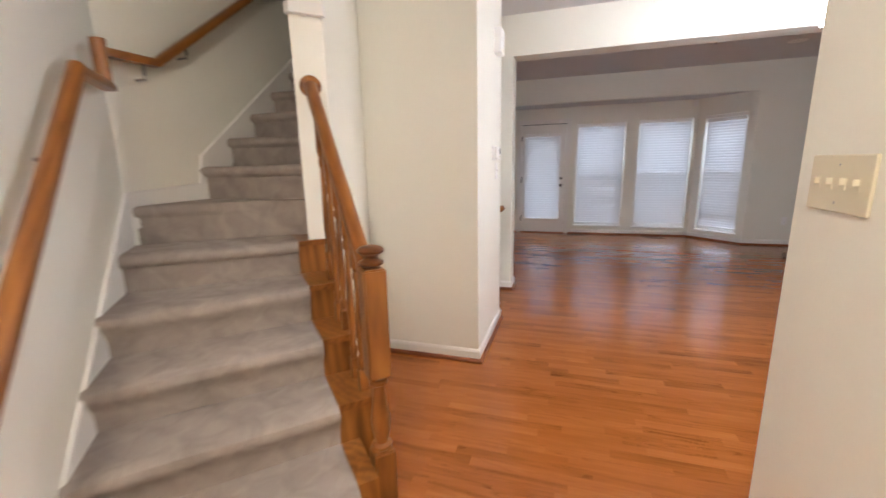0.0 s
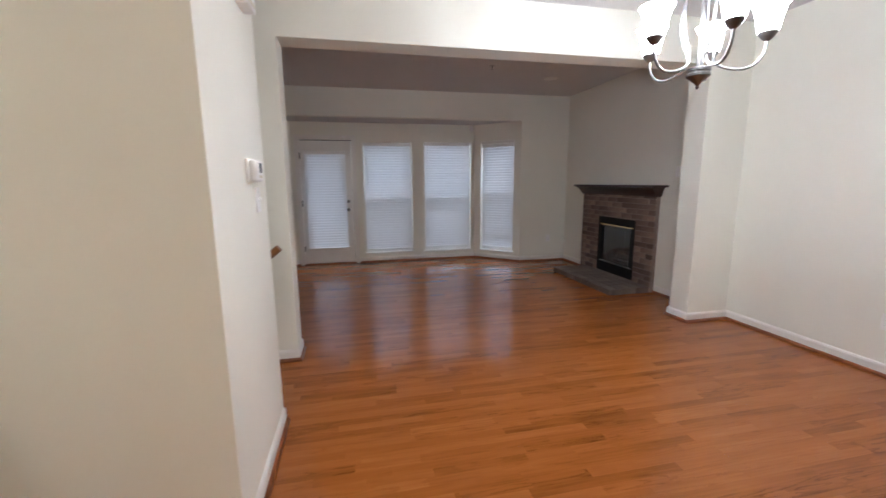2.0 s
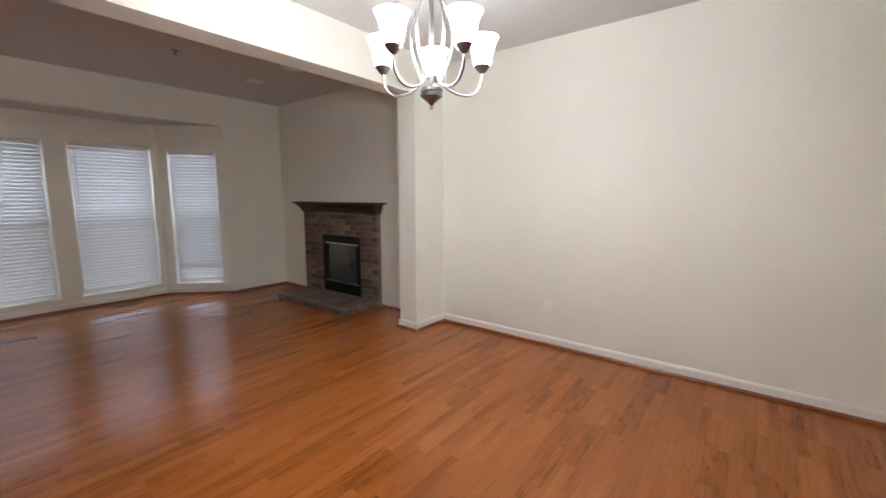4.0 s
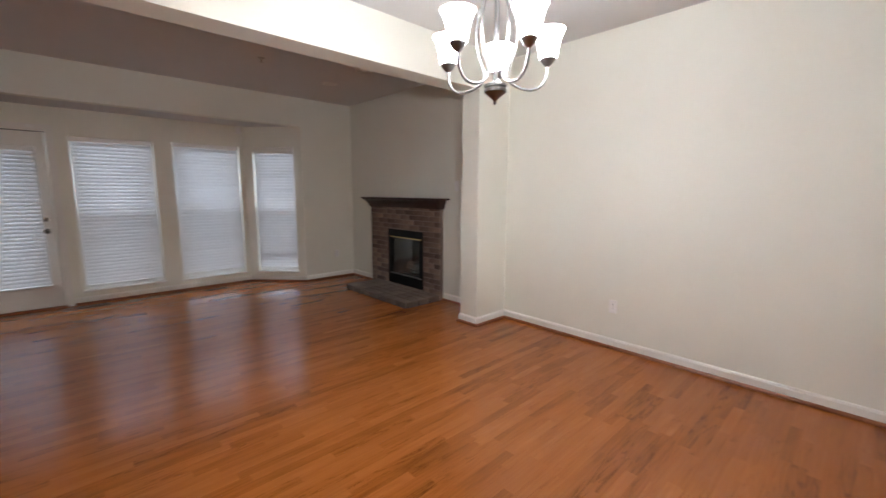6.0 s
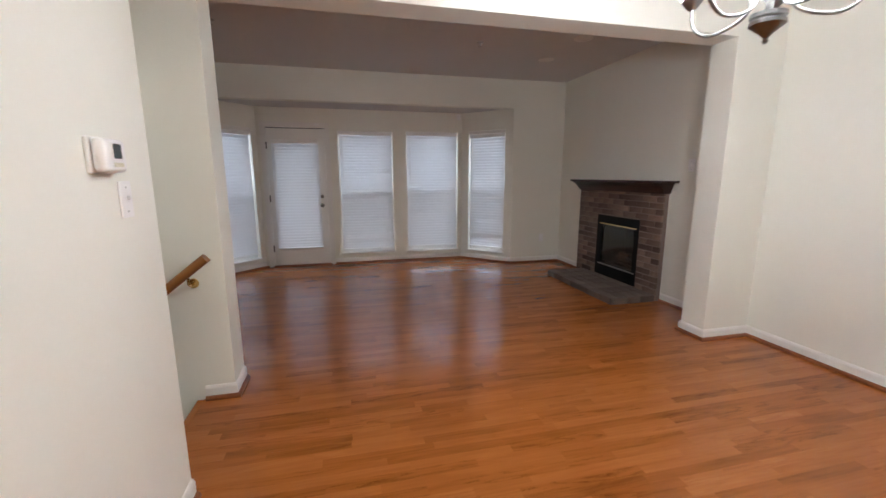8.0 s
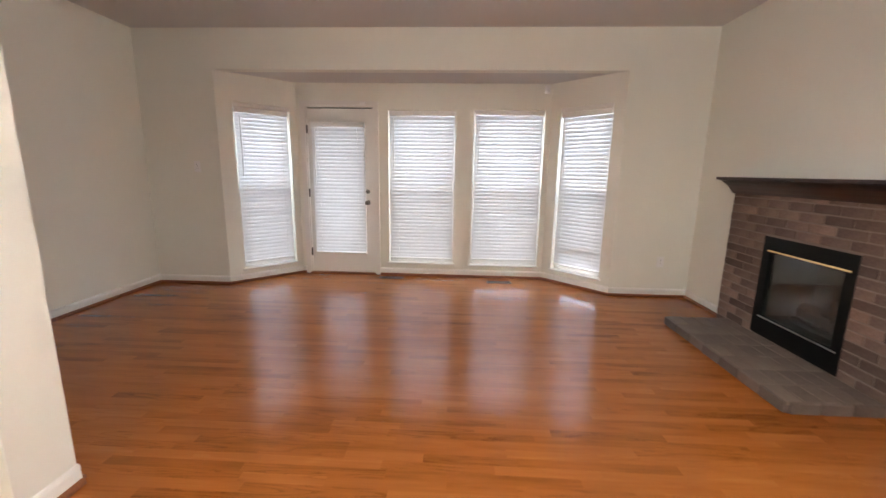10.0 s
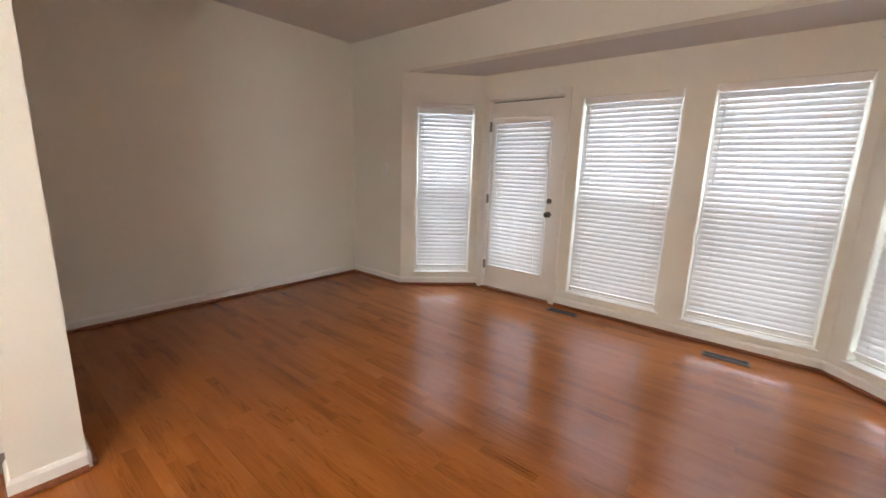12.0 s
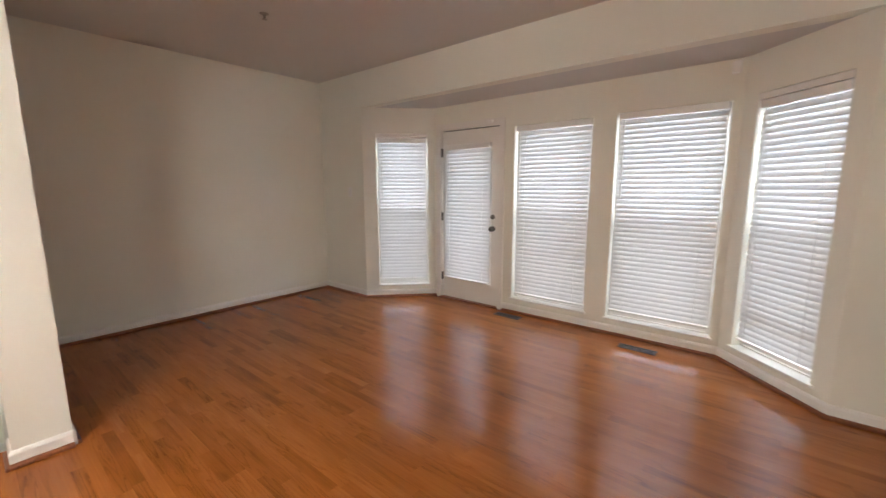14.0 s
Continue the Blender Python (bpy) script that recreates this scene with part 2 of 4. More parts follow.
GRASS = shader("lawn", (0.06, 0.10, 0.035), 0.9, bump=0.5, scale=40, vary=0.3)


def brick_material(name, a, b_, lo=0.55, hi=1.35):
    m = shader(name, a, 0.85, bump=0.7, scale=70, vary=0.18, second=b_)
    nt = m.node_tree
    info = nt.nodes.new("ShaderNodeObjectInfo")
    hsv = nt.nodes.new("ShaderNodeHueSaturation")
    mr = nt.nodes.new("ShaderNodeMapRange")
    mr.inputs["To Min"].default_value, mr.inputs["To Max"].default_value = lo, hi
    nt.links.new(info.outputs["Random"], mr.inputs["Value"])
    nt.links.new(mr.outputs[0], hsv.inputs["Value"])
    bs = nt.nodes["Principled BSDF"]
    src = bs.inputs["Base Color"].links[0].from_socket
    nt.links.new(src, hsv.inputs["Color"])
    nt.links.new(hsv.outputs[0], bs.inputs["Base Color"])
    return m


HEARTH_BED = shader("hearth_mortar", (0.145, 0.105, 0.084), 0.9, bump=0.6, scale=120, vary=0.15)
BRICK = brick_material("fireplace_brick", (0.135, 0.080, 0.063), (0.265, 0.178, 0.140), 0.48, 1.38)
HEARTH = brick_material("hearth_brick", (0.130, 0.090, 0.071), (0.180, 0.132, 0.106), 0.80, 1.15)


def glass_material(name, rough=0.0, tint=(1, 1, 1), clear=1.0):
    m = bpy.data.materials.new(name)
    m.use_nodes = True
    b = m.node_tree.nodes["Principled BSDF"]
    b.inputs["Base Color"].default_value = (*tint, 1)
    b.inputs["Transmission Weight"].default_value = clear
    b.inputs["Roughness"].default_value = rough
    b.inputs["IOR"].default_value = 1.45
    return m


GLASS = glass_material("window_glass")


def screen_material(name, open_share):
    """Fine dark insect mesh: mostly air."""
    m = bpy.data.materials.new(name)
    m.use_nodes = True
    nt = m.node_tree
    b = nt.nodes["Principled BSDF"]
    b.inputs["Base Color"].default_value = (0.11, 0.11, 0.115, 1)
    b.inputs["Roughness"].default_value = 0.7
    clear = nt.nodes.new("ShaderNodeBsdfTransparent")
    mx = nt.nodes.new("ShaderNodeMixShader")
    mx.inputs[0].default_value = open_share
    nt.links.new(b.outputs[0], mx.inputs[1])
    nt.links.new(clear.outputs[0], mx.inputs[2])
    nt.links.new(mx.outputs[0], nt.nodes["Material Output"].inputs["Surface"])
    return m


SCREEN = screen_material("insect_screen", 0.76)
FIREGLASS = glass_material("fireplace_glass", 0.06, (0.45, 0.46, 0.43), 0.95)


def slat_material(name, through_share):
    m = bpy.data.materials.new(name)
    m.use_nodes = True
    nt = m.node_tree
    b = nt.nodes["Principled BSDF"]
    b.inputs["Base Color"].default_value = (0.86, 0.86, 0.86, 1)
    b.inputs["Roughness"].default_value = 0.45
    tr = nt.nodes.new("ShaderNodeBsdfTranslucent")
    tr.inputs["Color"].default_value = (0.88, 0.90, 0.94, 1)
    mx = nt.nodes.new("ShaderNodeMixShader")
    mx.inputs[0].default_value = through_share
    nt.links.new(b.outputs[0], mx.inputs[1])
    nt.links.new(tr.outputs[0], mx.inputs[2])
    nt.links.new(mx.outputs[0], nt.nodes["Material Output"].inputs["Surface"])
    return m


SLAT = slat_material("blind_slat", 0.145)


def glow_material(name, colour, strength):
    m = bpy.data.materials.new(name)
    m.use_nodes = True
    b = m.node_tree.nodes["Principled BSDF"]
    b.inputs["Base Color"].default_value = (0.9, 0.9, 0.88, 1)
    b.inputs["Roughness"].default_value = 0.35
    b.inputs["Emission Color"].default_value = (*colour, 1)
    b.inputs["Emission Strength"].default_value = strength
    return m


SHADE = glow_material("lit_frosted_glass", (0.95, 0.97, 1.0), SHADE_GLOW)


# ---------------------------------------------------------------- mesh helpers
def box(bm, x0, x1, y0, y1, z0, z1):
    v = [bm.verts.new(c) for c in ((x0, y0, z0), (x1, y0, z0), (x1, y1, z0), (x0, y1, z0), (x0, y0, z1), (x1, y0, z1), (x1, y1, z1), (x0, y1, z1))]
    for f in ((3, 2, 1, 0), (4, 5, 6, 7), (0, 1, 5, 4), (1, 2, 6, 5), (2, 3, 7, 6), (3, 0, 4, 7)):
        bm.faces.new([v[i] for i in f])
    return v


def boxes(*dims):
    bm = bmesh.new()
    for d in dims:
        box(bm, *d)
    return bm


def soft_box(x0, x1, y0, y1, z0, z1, r=0.004, seg=2):
    bm = boxes((x0, x1, y0, y1, z0, z1))
    bmesh.ops.bevel(bm, geom=bm.edges[:], offset=r, segments=seg, profile=0.5, affect="EDGES")
    return bm


def lathe(profile, seg=24):
    """A turned solid about z from (radius, z) pairs."""
    bm = bmesh.new()
    rings = []
    for r, z in profile:
        rings.append([bm.verts.new((max(r, 1e-4) * math.cos(2 * math.pi * i / seg), max(r, 1e-4) * math.sin(2 * math.pi * i / seg), z)) for i in range(seg)])
    for a, b in zip(rings, rings[1:]):
        for i in range(seg):
            bm.faces.new((a[i], a[(i + 1) % seg], b[(i + 1) % seg], b[i]))
    bm.faces.new(rings[0][::-1])
    bm.faces.new(rings[-1])
    return bm


def sweep(points, section, up=(0, 0, 1), closed_ends=True):
    """Carries a section (list of (side, up) pairs) along a line of points, mitred at the bends."""
    bm = bmesh.new()
    pts = [Vector(p) for p in points]
    rings = []
    for i, p in enumerate(pts):
        a = (pts[i] - pts[i - 1]).normalized() if i else None
        b = (pts[i + 1] - pts[i]).normalized() if i < len(pts) - 1 else None
        t = (a + b).normalized() if a and b else (a or b)
        ref = b or a
        u = Vector(up)
        if abs(t.dot(u)) > 0.97:
            u = Vector((1, 0, 0)) if abs(t.x) < 0.9 else Vector((0, 1, 0))
        side = t.cross(u).normalized()
        top = side.cross(t).normalized()
        k = 1 / max(0.5, t.dot(ref))
        rings.append([bm.verts.new(p + side * s * k + top * h) for s, h in section])
    n = len(section)
    for a, b in zip(rings, rings[1:]):
        for i in range(n):
            bm.faces.new((a[i], a[(i + 1) % n], b[(i + 1) % n], b[i]))
    if closed_ends:
        bm.faces.new(rings[0][::-1])
        bm.faces.new(rings[-1])
    bmesh.ops.recalc_face_normals(bm, faces=bm.faces[:])
    return bm


def circle(r, n=10):
    return [(r * math.cos(2 * math.pi * i / n), r * math.sin(2 * math.pi * i / n)) for i in range(n)]


def prism(poly, z0, z1):
    """An upright prism on a polygon in plan."""
    bm = bmesh.new()
    a = [bm.verts.new((x, y, z0)) for x, y in poly]
    b = [bm.verts.new((x, y, z1)) for x, y in poly]
    n = len(poly)
    bm.faces.new(a[::-1])
    bm.faces.new(b)
    for i in range(n):
        bm.faces.new((a[i], a[(i + 1) % n], b[(i + 1) % n], b[i]))
    bmesh.ops.recalc_face_normals(bm, faces=bm.faces[:])
    return bm


def mesh_of(name, bm, material, smooth=False):
    me = bpy.data.meshes.new(name)
    bm.to_mesh(me)
    bm.free()
    me.materials.append(material)
    if smooth:
        for p in me.polygons:
            p.use_smooth = True
        me.set_sharp_from_angle(angle=radians(40))
    return me


def part(name, bm, material, parent=None, label="", smooth=False, at=None):
    ob = new(name, mesh_of(name, bm, material, smooth))
    if at is not None:
        ob.matrix_basis = at
    if parent is not None:
        ob.parent = parent
    return tagged(ob, label) if label else ob


def structure(name, bm, material, label, category):
    return tagged(part(name, bm, material), label, category, kind="structure")


def thing(name, label, category, at=None, group=""):
    ob = new(name)
    ob.empty_display_size = 0.1
    if at is not None:
        ob.matrix_basis = at
    return tagged(ob, label, category, group)


# ---------------------------------------------------------------- plan
H = 2.74            # ceilings
XL, XR = -2.42, 3.555   # living room sides
YB, YF = 7.57, 8.19     # back wall, bay front
BL, BR = -1.577, 2.72   # bay opening
T = 0.12
PIER0, PIER1 = 4.37, 4.60   # wall line between dining and living room
JAMB, POST = -0.49, 3.098
BEAM = 2.37
BLOCK_X, BLOCK_Y0, BLOCK_Y1 = -0.465, 2.668, 3.523
STAIR_WALL = -1.25
HALL_X, HALL_Y = 0.655, 1.40
FRONT = -1.5        # front wall, behind the walk's start
SOFFIT = 2.335

# floor boards lie on a plain subfloor
structure("subfloor", boxes((-0.68, XR + T, FRONT - T, PIER1, -0.25, -0.021), (XL - T, XR + T, PIER1, YB, -0.25, -0.0212), (BL - 0.2, BR + 0.2, YB, YF + 0.2, -0.25, -0.0214), (XL, -0.68, FRONT - T, 2.0, -0.25, -0.0216)), SHOE, "plain dark subfloor under the oak boards", "floor")
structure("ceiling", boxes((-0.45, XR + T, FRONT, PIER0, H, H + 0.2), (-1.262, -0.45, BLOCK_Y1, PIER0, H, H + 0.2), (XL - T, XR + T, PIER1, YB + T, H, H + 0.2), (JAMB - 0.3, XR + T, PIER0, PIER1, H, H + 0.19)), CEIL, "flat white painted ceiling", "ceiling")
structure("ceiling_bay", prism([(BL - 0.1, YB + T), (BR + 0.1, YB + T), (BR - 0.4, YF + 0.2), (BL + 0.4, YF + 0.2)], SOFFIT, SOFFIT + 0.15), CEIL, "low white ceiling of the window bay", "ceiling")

structure("wall_left", boxes((XL - T, XL, PIER0, YB + T, 0 - 0.02, H)), PAINT, "plain off-white painted wall of the living room", "wall")
OY0, OY1, OZ0, OZ1 = 5.68, 6.46, 0.11, 0.86       # firebox opening
structure("wall_right", boxes((XR, XR + T, FRONT, OY0, -0.02, H), (XR, XR + T, OY1, YB + T, -0.02, H), (XR, XR + T, OY0, OY1, -0.02, OZ0), (XR, XR + T, OY0, OY1, OZ1, H)), PAINT, "plain off-white painted wall along dining and living room", "wall")
structure("wall_back", boxes((XL, BL, YB, YB + T, -0.02, H), (BR, XR, YB, YB + T, -0.02, H), (BL, BR, YB, YB + T, SOFFIT, H)), PAINT, "off-white wall with a wide opening to the window bay", "wall")
structure("wall_stairwell", boxes((XL, JAMB, PIER0, PIER1, -2.5, H)), PAINT, "off-white wall end between stairwell and living room", "wall")
structure("beam", boxes((JAMB, POST, PIER0, PIER1, BEAM, H)), PAINT, "white painted ceiling beam over the wide opening", "beam")
structure("wall_post", boxes((POST, XR, PIER0, PIER1, -0.02, H)), PAINT, "short white wall return beside the wide opening", "wall")
structure("wall_front", boxes((-3.3, XR + T, FRONT - T, FRONT, -0.02, 5.4)), PAINT, "plain off-white front wall", "wall")
structure("wall_hall", boxes((HALL_X, HALL_X + T, FRONT, HALL_Y, -0.02, H)), PAINT, "off-white wall end between hall and dining room", "wall")
structure("wall_closet", boxes((STAIR_WALL, BLOCK_X, BLOCK_Y0, BLOCK_Y1, -0.02, H)), PAINT, "boxed-out off-white wall block beside the stairs", "wall")


def local_wall(name, a, b, openings, top, label):
    """A wall from a to b in plan, its room side to the right of the way from b to a; openings are (u0, u1, z0, z1)."""
    ax, ay = a
    bx, by = b
    length = math.hypot(bx - ax, by - ay)
    m = pose(ax, ay, 0, 0, 0, math.degrees(math.atan2(by - ay, bx - ax)))
    bm = bmesh.new()
    u = 0.0
    for u0, u1, z0, z1 in openings:
        if u0 > u:
            box(bm, u, u0, 0, 0.14, -0.02, top)
        if z0 > 0:
            box(bm, u0, u1, 0, 0.14, -0.02, z0)
        box(bm, u0, u1, 0, 0.14, z1, top)
        u = u1
    box(bm, u, length, 0, 0.14, -0.02, top)
    ob = structure(name, bm, PAINT, label, "wall")
    ob.matrix_basis = m
    return m


FLX, FRX = BL + (YF - YB), BR - (YF - YB)
DOOR = (-0.855, -0.005, 0.0, 2.075)
W1, W2 = (0.165, 0.985, 0.15, 2.025), (1.195, 2.035, 0.14, 2.04)
m_front = local_wall("wall_bay_front", (FLX, YF), (FRX, YF), [(o[0] - FLX, o[1] - FLX, o[2], o[3]) for o in (DOOR, W1, W2)], SOFFIT, "white bay wall with a glazed door and two tall windows")
WS = (0.165, 0.79, 0.14, 2.035)
m_left = local_wall("wall_bay_left", (BL, YB), (FLX, YF), [WS], SOFFIT, "angled white bay wall with one narrow window")
WR = (0.127, 0.755, 0.14, 2.05)
m_right = local_wall("wall_bay_right", (FRX, YF), (BR, YB), [WR], SOFFIT, "angled white bay wall with one narrow window")


# ---------------------------------------------------------------- skirting with its brown shoe moulding
BASE_H = 0.09


def skirting(line, base=True, closed=False):
    """White skirting with a brown quarter-round at its foot; the room lies to the right of the line."""
    if base:
        sec = [(0, 0), (0.014, 0), (0.014, BASE_H - 0.018), (0.008, BASE_H - 0.004), (0.003, BASE_H), (0, BASE_H)]
        structure("baseboard", sweep([(x, y, 0.001) for x, y in line], sec), TRIM, "white painted skirting board", "baseboard")
    off = 0.0142 if base else 0.0002
    sec = [(off, 0), (off + 0.017, 0), (off + 0.016, 0.013), (off + 0.010, 0.022), (off, 0.026)]
    structure("shoe_moulding", sweep([(x, y, 0.001) for x, y in line], sec), SHOE, "thin brown wooden shoe moulding along the wall", "trim")


skirting([(-1.188, 2.16), (STAIR_WALL, BLOCK_Y0), (BLOCK_X, BLOCK_Y0), (BLOCK_X, BLOCK_Y1)])
skirting([(-0.66, PIER0), (JAMB, PIER0), (JAMB, PIER1)])
skirting([(JAMB, PIER1), (XL, PIER1), (XL, YB), (BL, YB), (FLX, YF), (DOOR[0] - 0.06, YF)])
skirting([(DOOR[1] + 0.06, YF), (FRX, YF), (BR, YB), (XR, YB), (XR, 6.93)])
skirting([(XR, 5.35), (XR, PIER1), (POST, PIER1), (POST, PIER0), (XR, PIER0), (XR, FRONT)])
skirting([(HALL_X + T, FRONT), (HALL_X + T, HALL_Y), (HALL_X, HALL_Y), (HALL_X, FRONT)])


# ---------------------------------------------------------------- windows
def window(name, m, o, label, lift=0.0, screen_from=0.0):
    """A sash window in the opening o of a wall at m: frame, two sashes with panes, a sill board."""
    u0, u1, z0, z1 = o
    w = tagged(new(name), label, "window", kind="structure")
    w.matrix_basis = m
    v0, v1 = 0.075, 0.135
    f = 0.03
    part("window_frame", boxes((u0, u0 + f, v0, v1, z0, z1), (u1 - f, u1, v0, v1, z0, z1), (u0 + f, u1 - f, v0, v1, z0, z0 + f), (u0 + f, u1 - f, v0, v1, z1 - f, z1)), TRIM, w)
    zm = (z0 + z1) / 2
    for k, (a, b, va) in enumerate(((z0 + f + lift, zm + 0.02 + lift, 0.085), (zm - 0.02, z1 - f, 0.108))):
        s = 0.035
        sash = part("sash", boxes((u0 + f, u0 + f + s, va, va + 0.02, a, b), (u1 - f - s, u1 - f, va, va + 0.02, a, b), (u0 + f + s, u1 - f - s, va, va + 0.02, a, a + s), (u0 + f + s, u1 - f - s, va, va + 0.02, b - s, b)), TRIM, w)
        pane = part("pane", boxes((u0 + f + s, u1 - f - s, va + 0.008, va + 0.012, a + s, b - s)), GLASS, sash)
        pane.visible_shadow = False
    za = z0 + f + screen_from
    fly = part("insect_screen", boxes((u0 + f, u1 - f, 0.1395, 0.1405, za, zm + 0.02)), SCREEN, w, "grey insect mesh over the lower sash")
    part("screen_frame", boxes((u0 + f, u1 - f, 0.136, 0.144, za - 0.014, za), (u0 + f, u1 - f, 0.136, 0.144, zm + 0.02, zm + 0.034)), TRIM, fly)
    part("window_sill", soft_box(u0 - 0.02, u1 + 0.02, -0.022, 0.075, z0 - 0.004, z0 + 0.018, 0.005), TRIM, w)
    return w


def blind(name, m, u0, u1, z0, z1, v, tilt, label, width=0.05, pitch=0.043, stack=0, group="blinds"):
    """A slatted blind: headrail, tilted slats on ladder cords, bottom rail and tilt wand. stack: slats lying on the raised bottom rail."""
    b = thing(name, label, "window blind", m, group)
    part("headrail", soft_box(u0, u1, v - 0.03, v + 0.025, z1 - 0.055, z1, 0.004), SLAT_RAIL, b)
    part("bottom_rail", soft_box(u0 + 0.004, u1 - 0.004, v - 0.025, v + 0.025, z0, z0 + 0.022, 0.005), SLAT_RAIL, b)
    sm = None
    z = z0 + 0.024
    for k in range(stack):
        z += 0.0045
        part("slat", boxes((u0 + 0.004, u1 - 0.004, v - width / 2, v + width / 2, z - 0.0015, z + 0.0015)), SLAT, b)
    n = int((z1 - 0.06 - z) / pitch)
    step = (z1 - 0.06 - z) / n
    for k in range(n):
        zc = z + (k + 0.55) * step
        if sm is None:
            bm = bmesh.new()
            pts = [(-width / 2 + width * i / 4, 0.0022 * (1 - (i / 2 - 1) ** 2)) for i in range(5)]
            rows = []
            for x in (u0 + 0.004, u1 - 0.004):
                rows.append([bm.verts.new((x, p, q)) for p, q in pts] + [bm.verts.new((x, p, q - 0.0026)) for p, q in pts[::-1]])
            for i in range(10):
                bm.faces.new((rows[0][i], rows[0][(i + 1) % 10], rows[1][(i + 1) % 10], rows[1][i]))
            bm.faces.new(rows[0][::-1])
            bm.faces.new(rows[1])
            bmesh.ops.recalc_face_normals(bm, faces=bm.faces[:])
            sm = mesh_of("slat", bm, SLAT)
        s = new("slat", sm)
        s.parent = b
        s.matrix_basis = pose(0, v, zc, tilt + 9.5 + 1.0 * k / n + random.uniform(-1.0, 1.0), 0, 0)
    for f in (0.14, 0.86):
        u = u0 + (u1 - u0) * f
        part("ladder_cord", boxes((u - 0.001, u + 0.001, v - width / 2 - 0.001, v - width / 2 + 0.0005, z0, z1 - 0.05)), SLAT_RAIL, b)
    part("tilt_wand", sweep([(u0 + 0.05, v - 0.035, z1 - 0.06), (u0 + 0.05, v - 0.036, z1 - 0.75)], circle(0.004, 6)), SLAT_RAIL, b, smooth=True)
    return b


SLAT_RAIL = PLASTIC


def on_front(o):
    return (o[0] - FLX, o[1] - FLX, o[2], o[3])


for i, (m, o, raised) in enumerate(((m_left, WS, 0), (m_front, on_front(W1), 0), (m_front, on_front(W2), 0), (m_right, WR, 1))):
    side_window = m is not m_front
    window(f"window_{i + 1}", m, o, "narrow white sash window with a low screen bar" if raised else "tall white sash window behind a blind", 0.0, 0.25 if raised else 0.0)
    if raised:
        part("screen_bar", boxes((o[0] + 0.03, o[1] - 0.03, 0.068, 0.0745, 0.385, 0.445)), TRIM, bpy.data.objects[f"window_{i + 1}"])
    low = o[2] + (0.076, 0.058, 0.077, 0.072)[i]
    top = o[3] - 0.003
    b = None
    if side_window:
        top = o[3] - 0.052
    b = blind("window_blind", m, o[0] + 0.016, o[1] - 0.016, low, top, 0.036, (58, 57, 57, 58)[i], "white slatted window blind, lowered nearly shut")
    if side_window:
        part("valance", soft_box(o[0] + 0.004, o[1] - 0.004, -0.004, 0.062, top + 0.004, o[3] - 0.004, 0.003), TRIM, b)
    c = m @ Vector(((o[0] + o[1]) / 2, 0.24, (o[2] + o[3]) / 2))
    window_light("window_light", c, m @ Vector(((o[0] + o[1]) / 2, -1, (o[2] + o[3]) / 2)), o[1] - o[0] - 0.06, o[3] - o[2] - 0.06, WINDOW_WATTS * (o[1] - o[0]) / 0.83)

# ---------------------------------------------------------------- patio door
door = tagged(new("door_1"), "white glazed patio door, shut, with a blind over its pane", "door", kind="structure")
x0, x1, zt = DOOR[0], DOOR[1], DOOR[3]
part("door_frame", boxes((x0, x0 + 0.018, YF - 0.002, YF + 0.13, 0, zt), (x1 - 0.018, x1, YF - 0.002, YF + 0.13, 0, zt), (x0 + 0.018, x1 - 0.018, YF - 0.002, YF + 0.13, zt - 0.018, zt)), TRIM, door)
part("casing", boxes((x0 - 0.055, x0 + 0.004, YF - 0.016, YF - 0.0025, 0, zt + 0.055), (x1 - 0.004, x1 + 0.055, YF - 0.016, YF - 0.0025, 0, zt + 0.055), (x0 + 0.004, x1 - 0.004, YF - 0.016, YF - 0.0025, zt - 0.004, zt + 0.055)), TRIM, door)
gx0, gx1, gz0, gz1 = -0.745, -0.145, 0.27, 1.86
a0, a1 = x0 + 0.021, x1 - 0.021
leaf = part("door_leaf", boxes((a0, gx0, YF + 0.02, YF + 0.064, 0.018, zt - 0.03), (gx1, a1, YF + 0.02, YF + 0.064, 0.018, zt - 0.03), (gx0, gx1, YF + 0.02, YF + 0.064, 0.018, gz0), (gx0, gx1, YF + 0.02, YF + 0.064, gz1, zt - 0.03)), TRIM, door)
part("glazing_bead", boxes((gx0 - 0.02, gx0 + 0.012, YF + 0.008, YF + 0.0198, gz0 - 0.02, gz1 + 0.02), (gx1 - 0.012, gx1 + 0.02, YF + 0.008, YF + 0.0198, gz0 - 0.02, gz1 + 0.02), (gx0 + 0.012, gx1 - 0.012, YF + 0.008, YF + 0.0198, gz0 - 0.02, gz0 + 0.012), (gx0 + 0.012, gx1 - 0.012, YF + 0.008, YF + 0.0198, gz1 - 0.012, gz1 + 0.02)), TRIM, leaf)
pane = part("pane", boxes((gx0, gx1, YF + 0.04, YF + 0.044, gz0, gz1)), GLASS, leaf)
pane.visible_shadow = False
# dark strip added to put shade into the gap above the door leaf
part("gap_shade_strip", boxes((x0 + 0.018, x1 - 0.018, YF + 0.045, YF + 0.075, zt - 0.035, zt - 0.0185)), DARK, door)
part("threshold", soft_box(x0, x1, YF - 0.03, YF + 0.13, 0.0, 0.017, 0.004), SHOE, door)
for z in (1.80, 1.03, 0.28):
    part("hinge", soft_box(x0 + 0.010, x0 + 0.026, YF - 0.008, YF + 0.019, z - 0.05, z + 0.05, 0.003), HINGE, door)
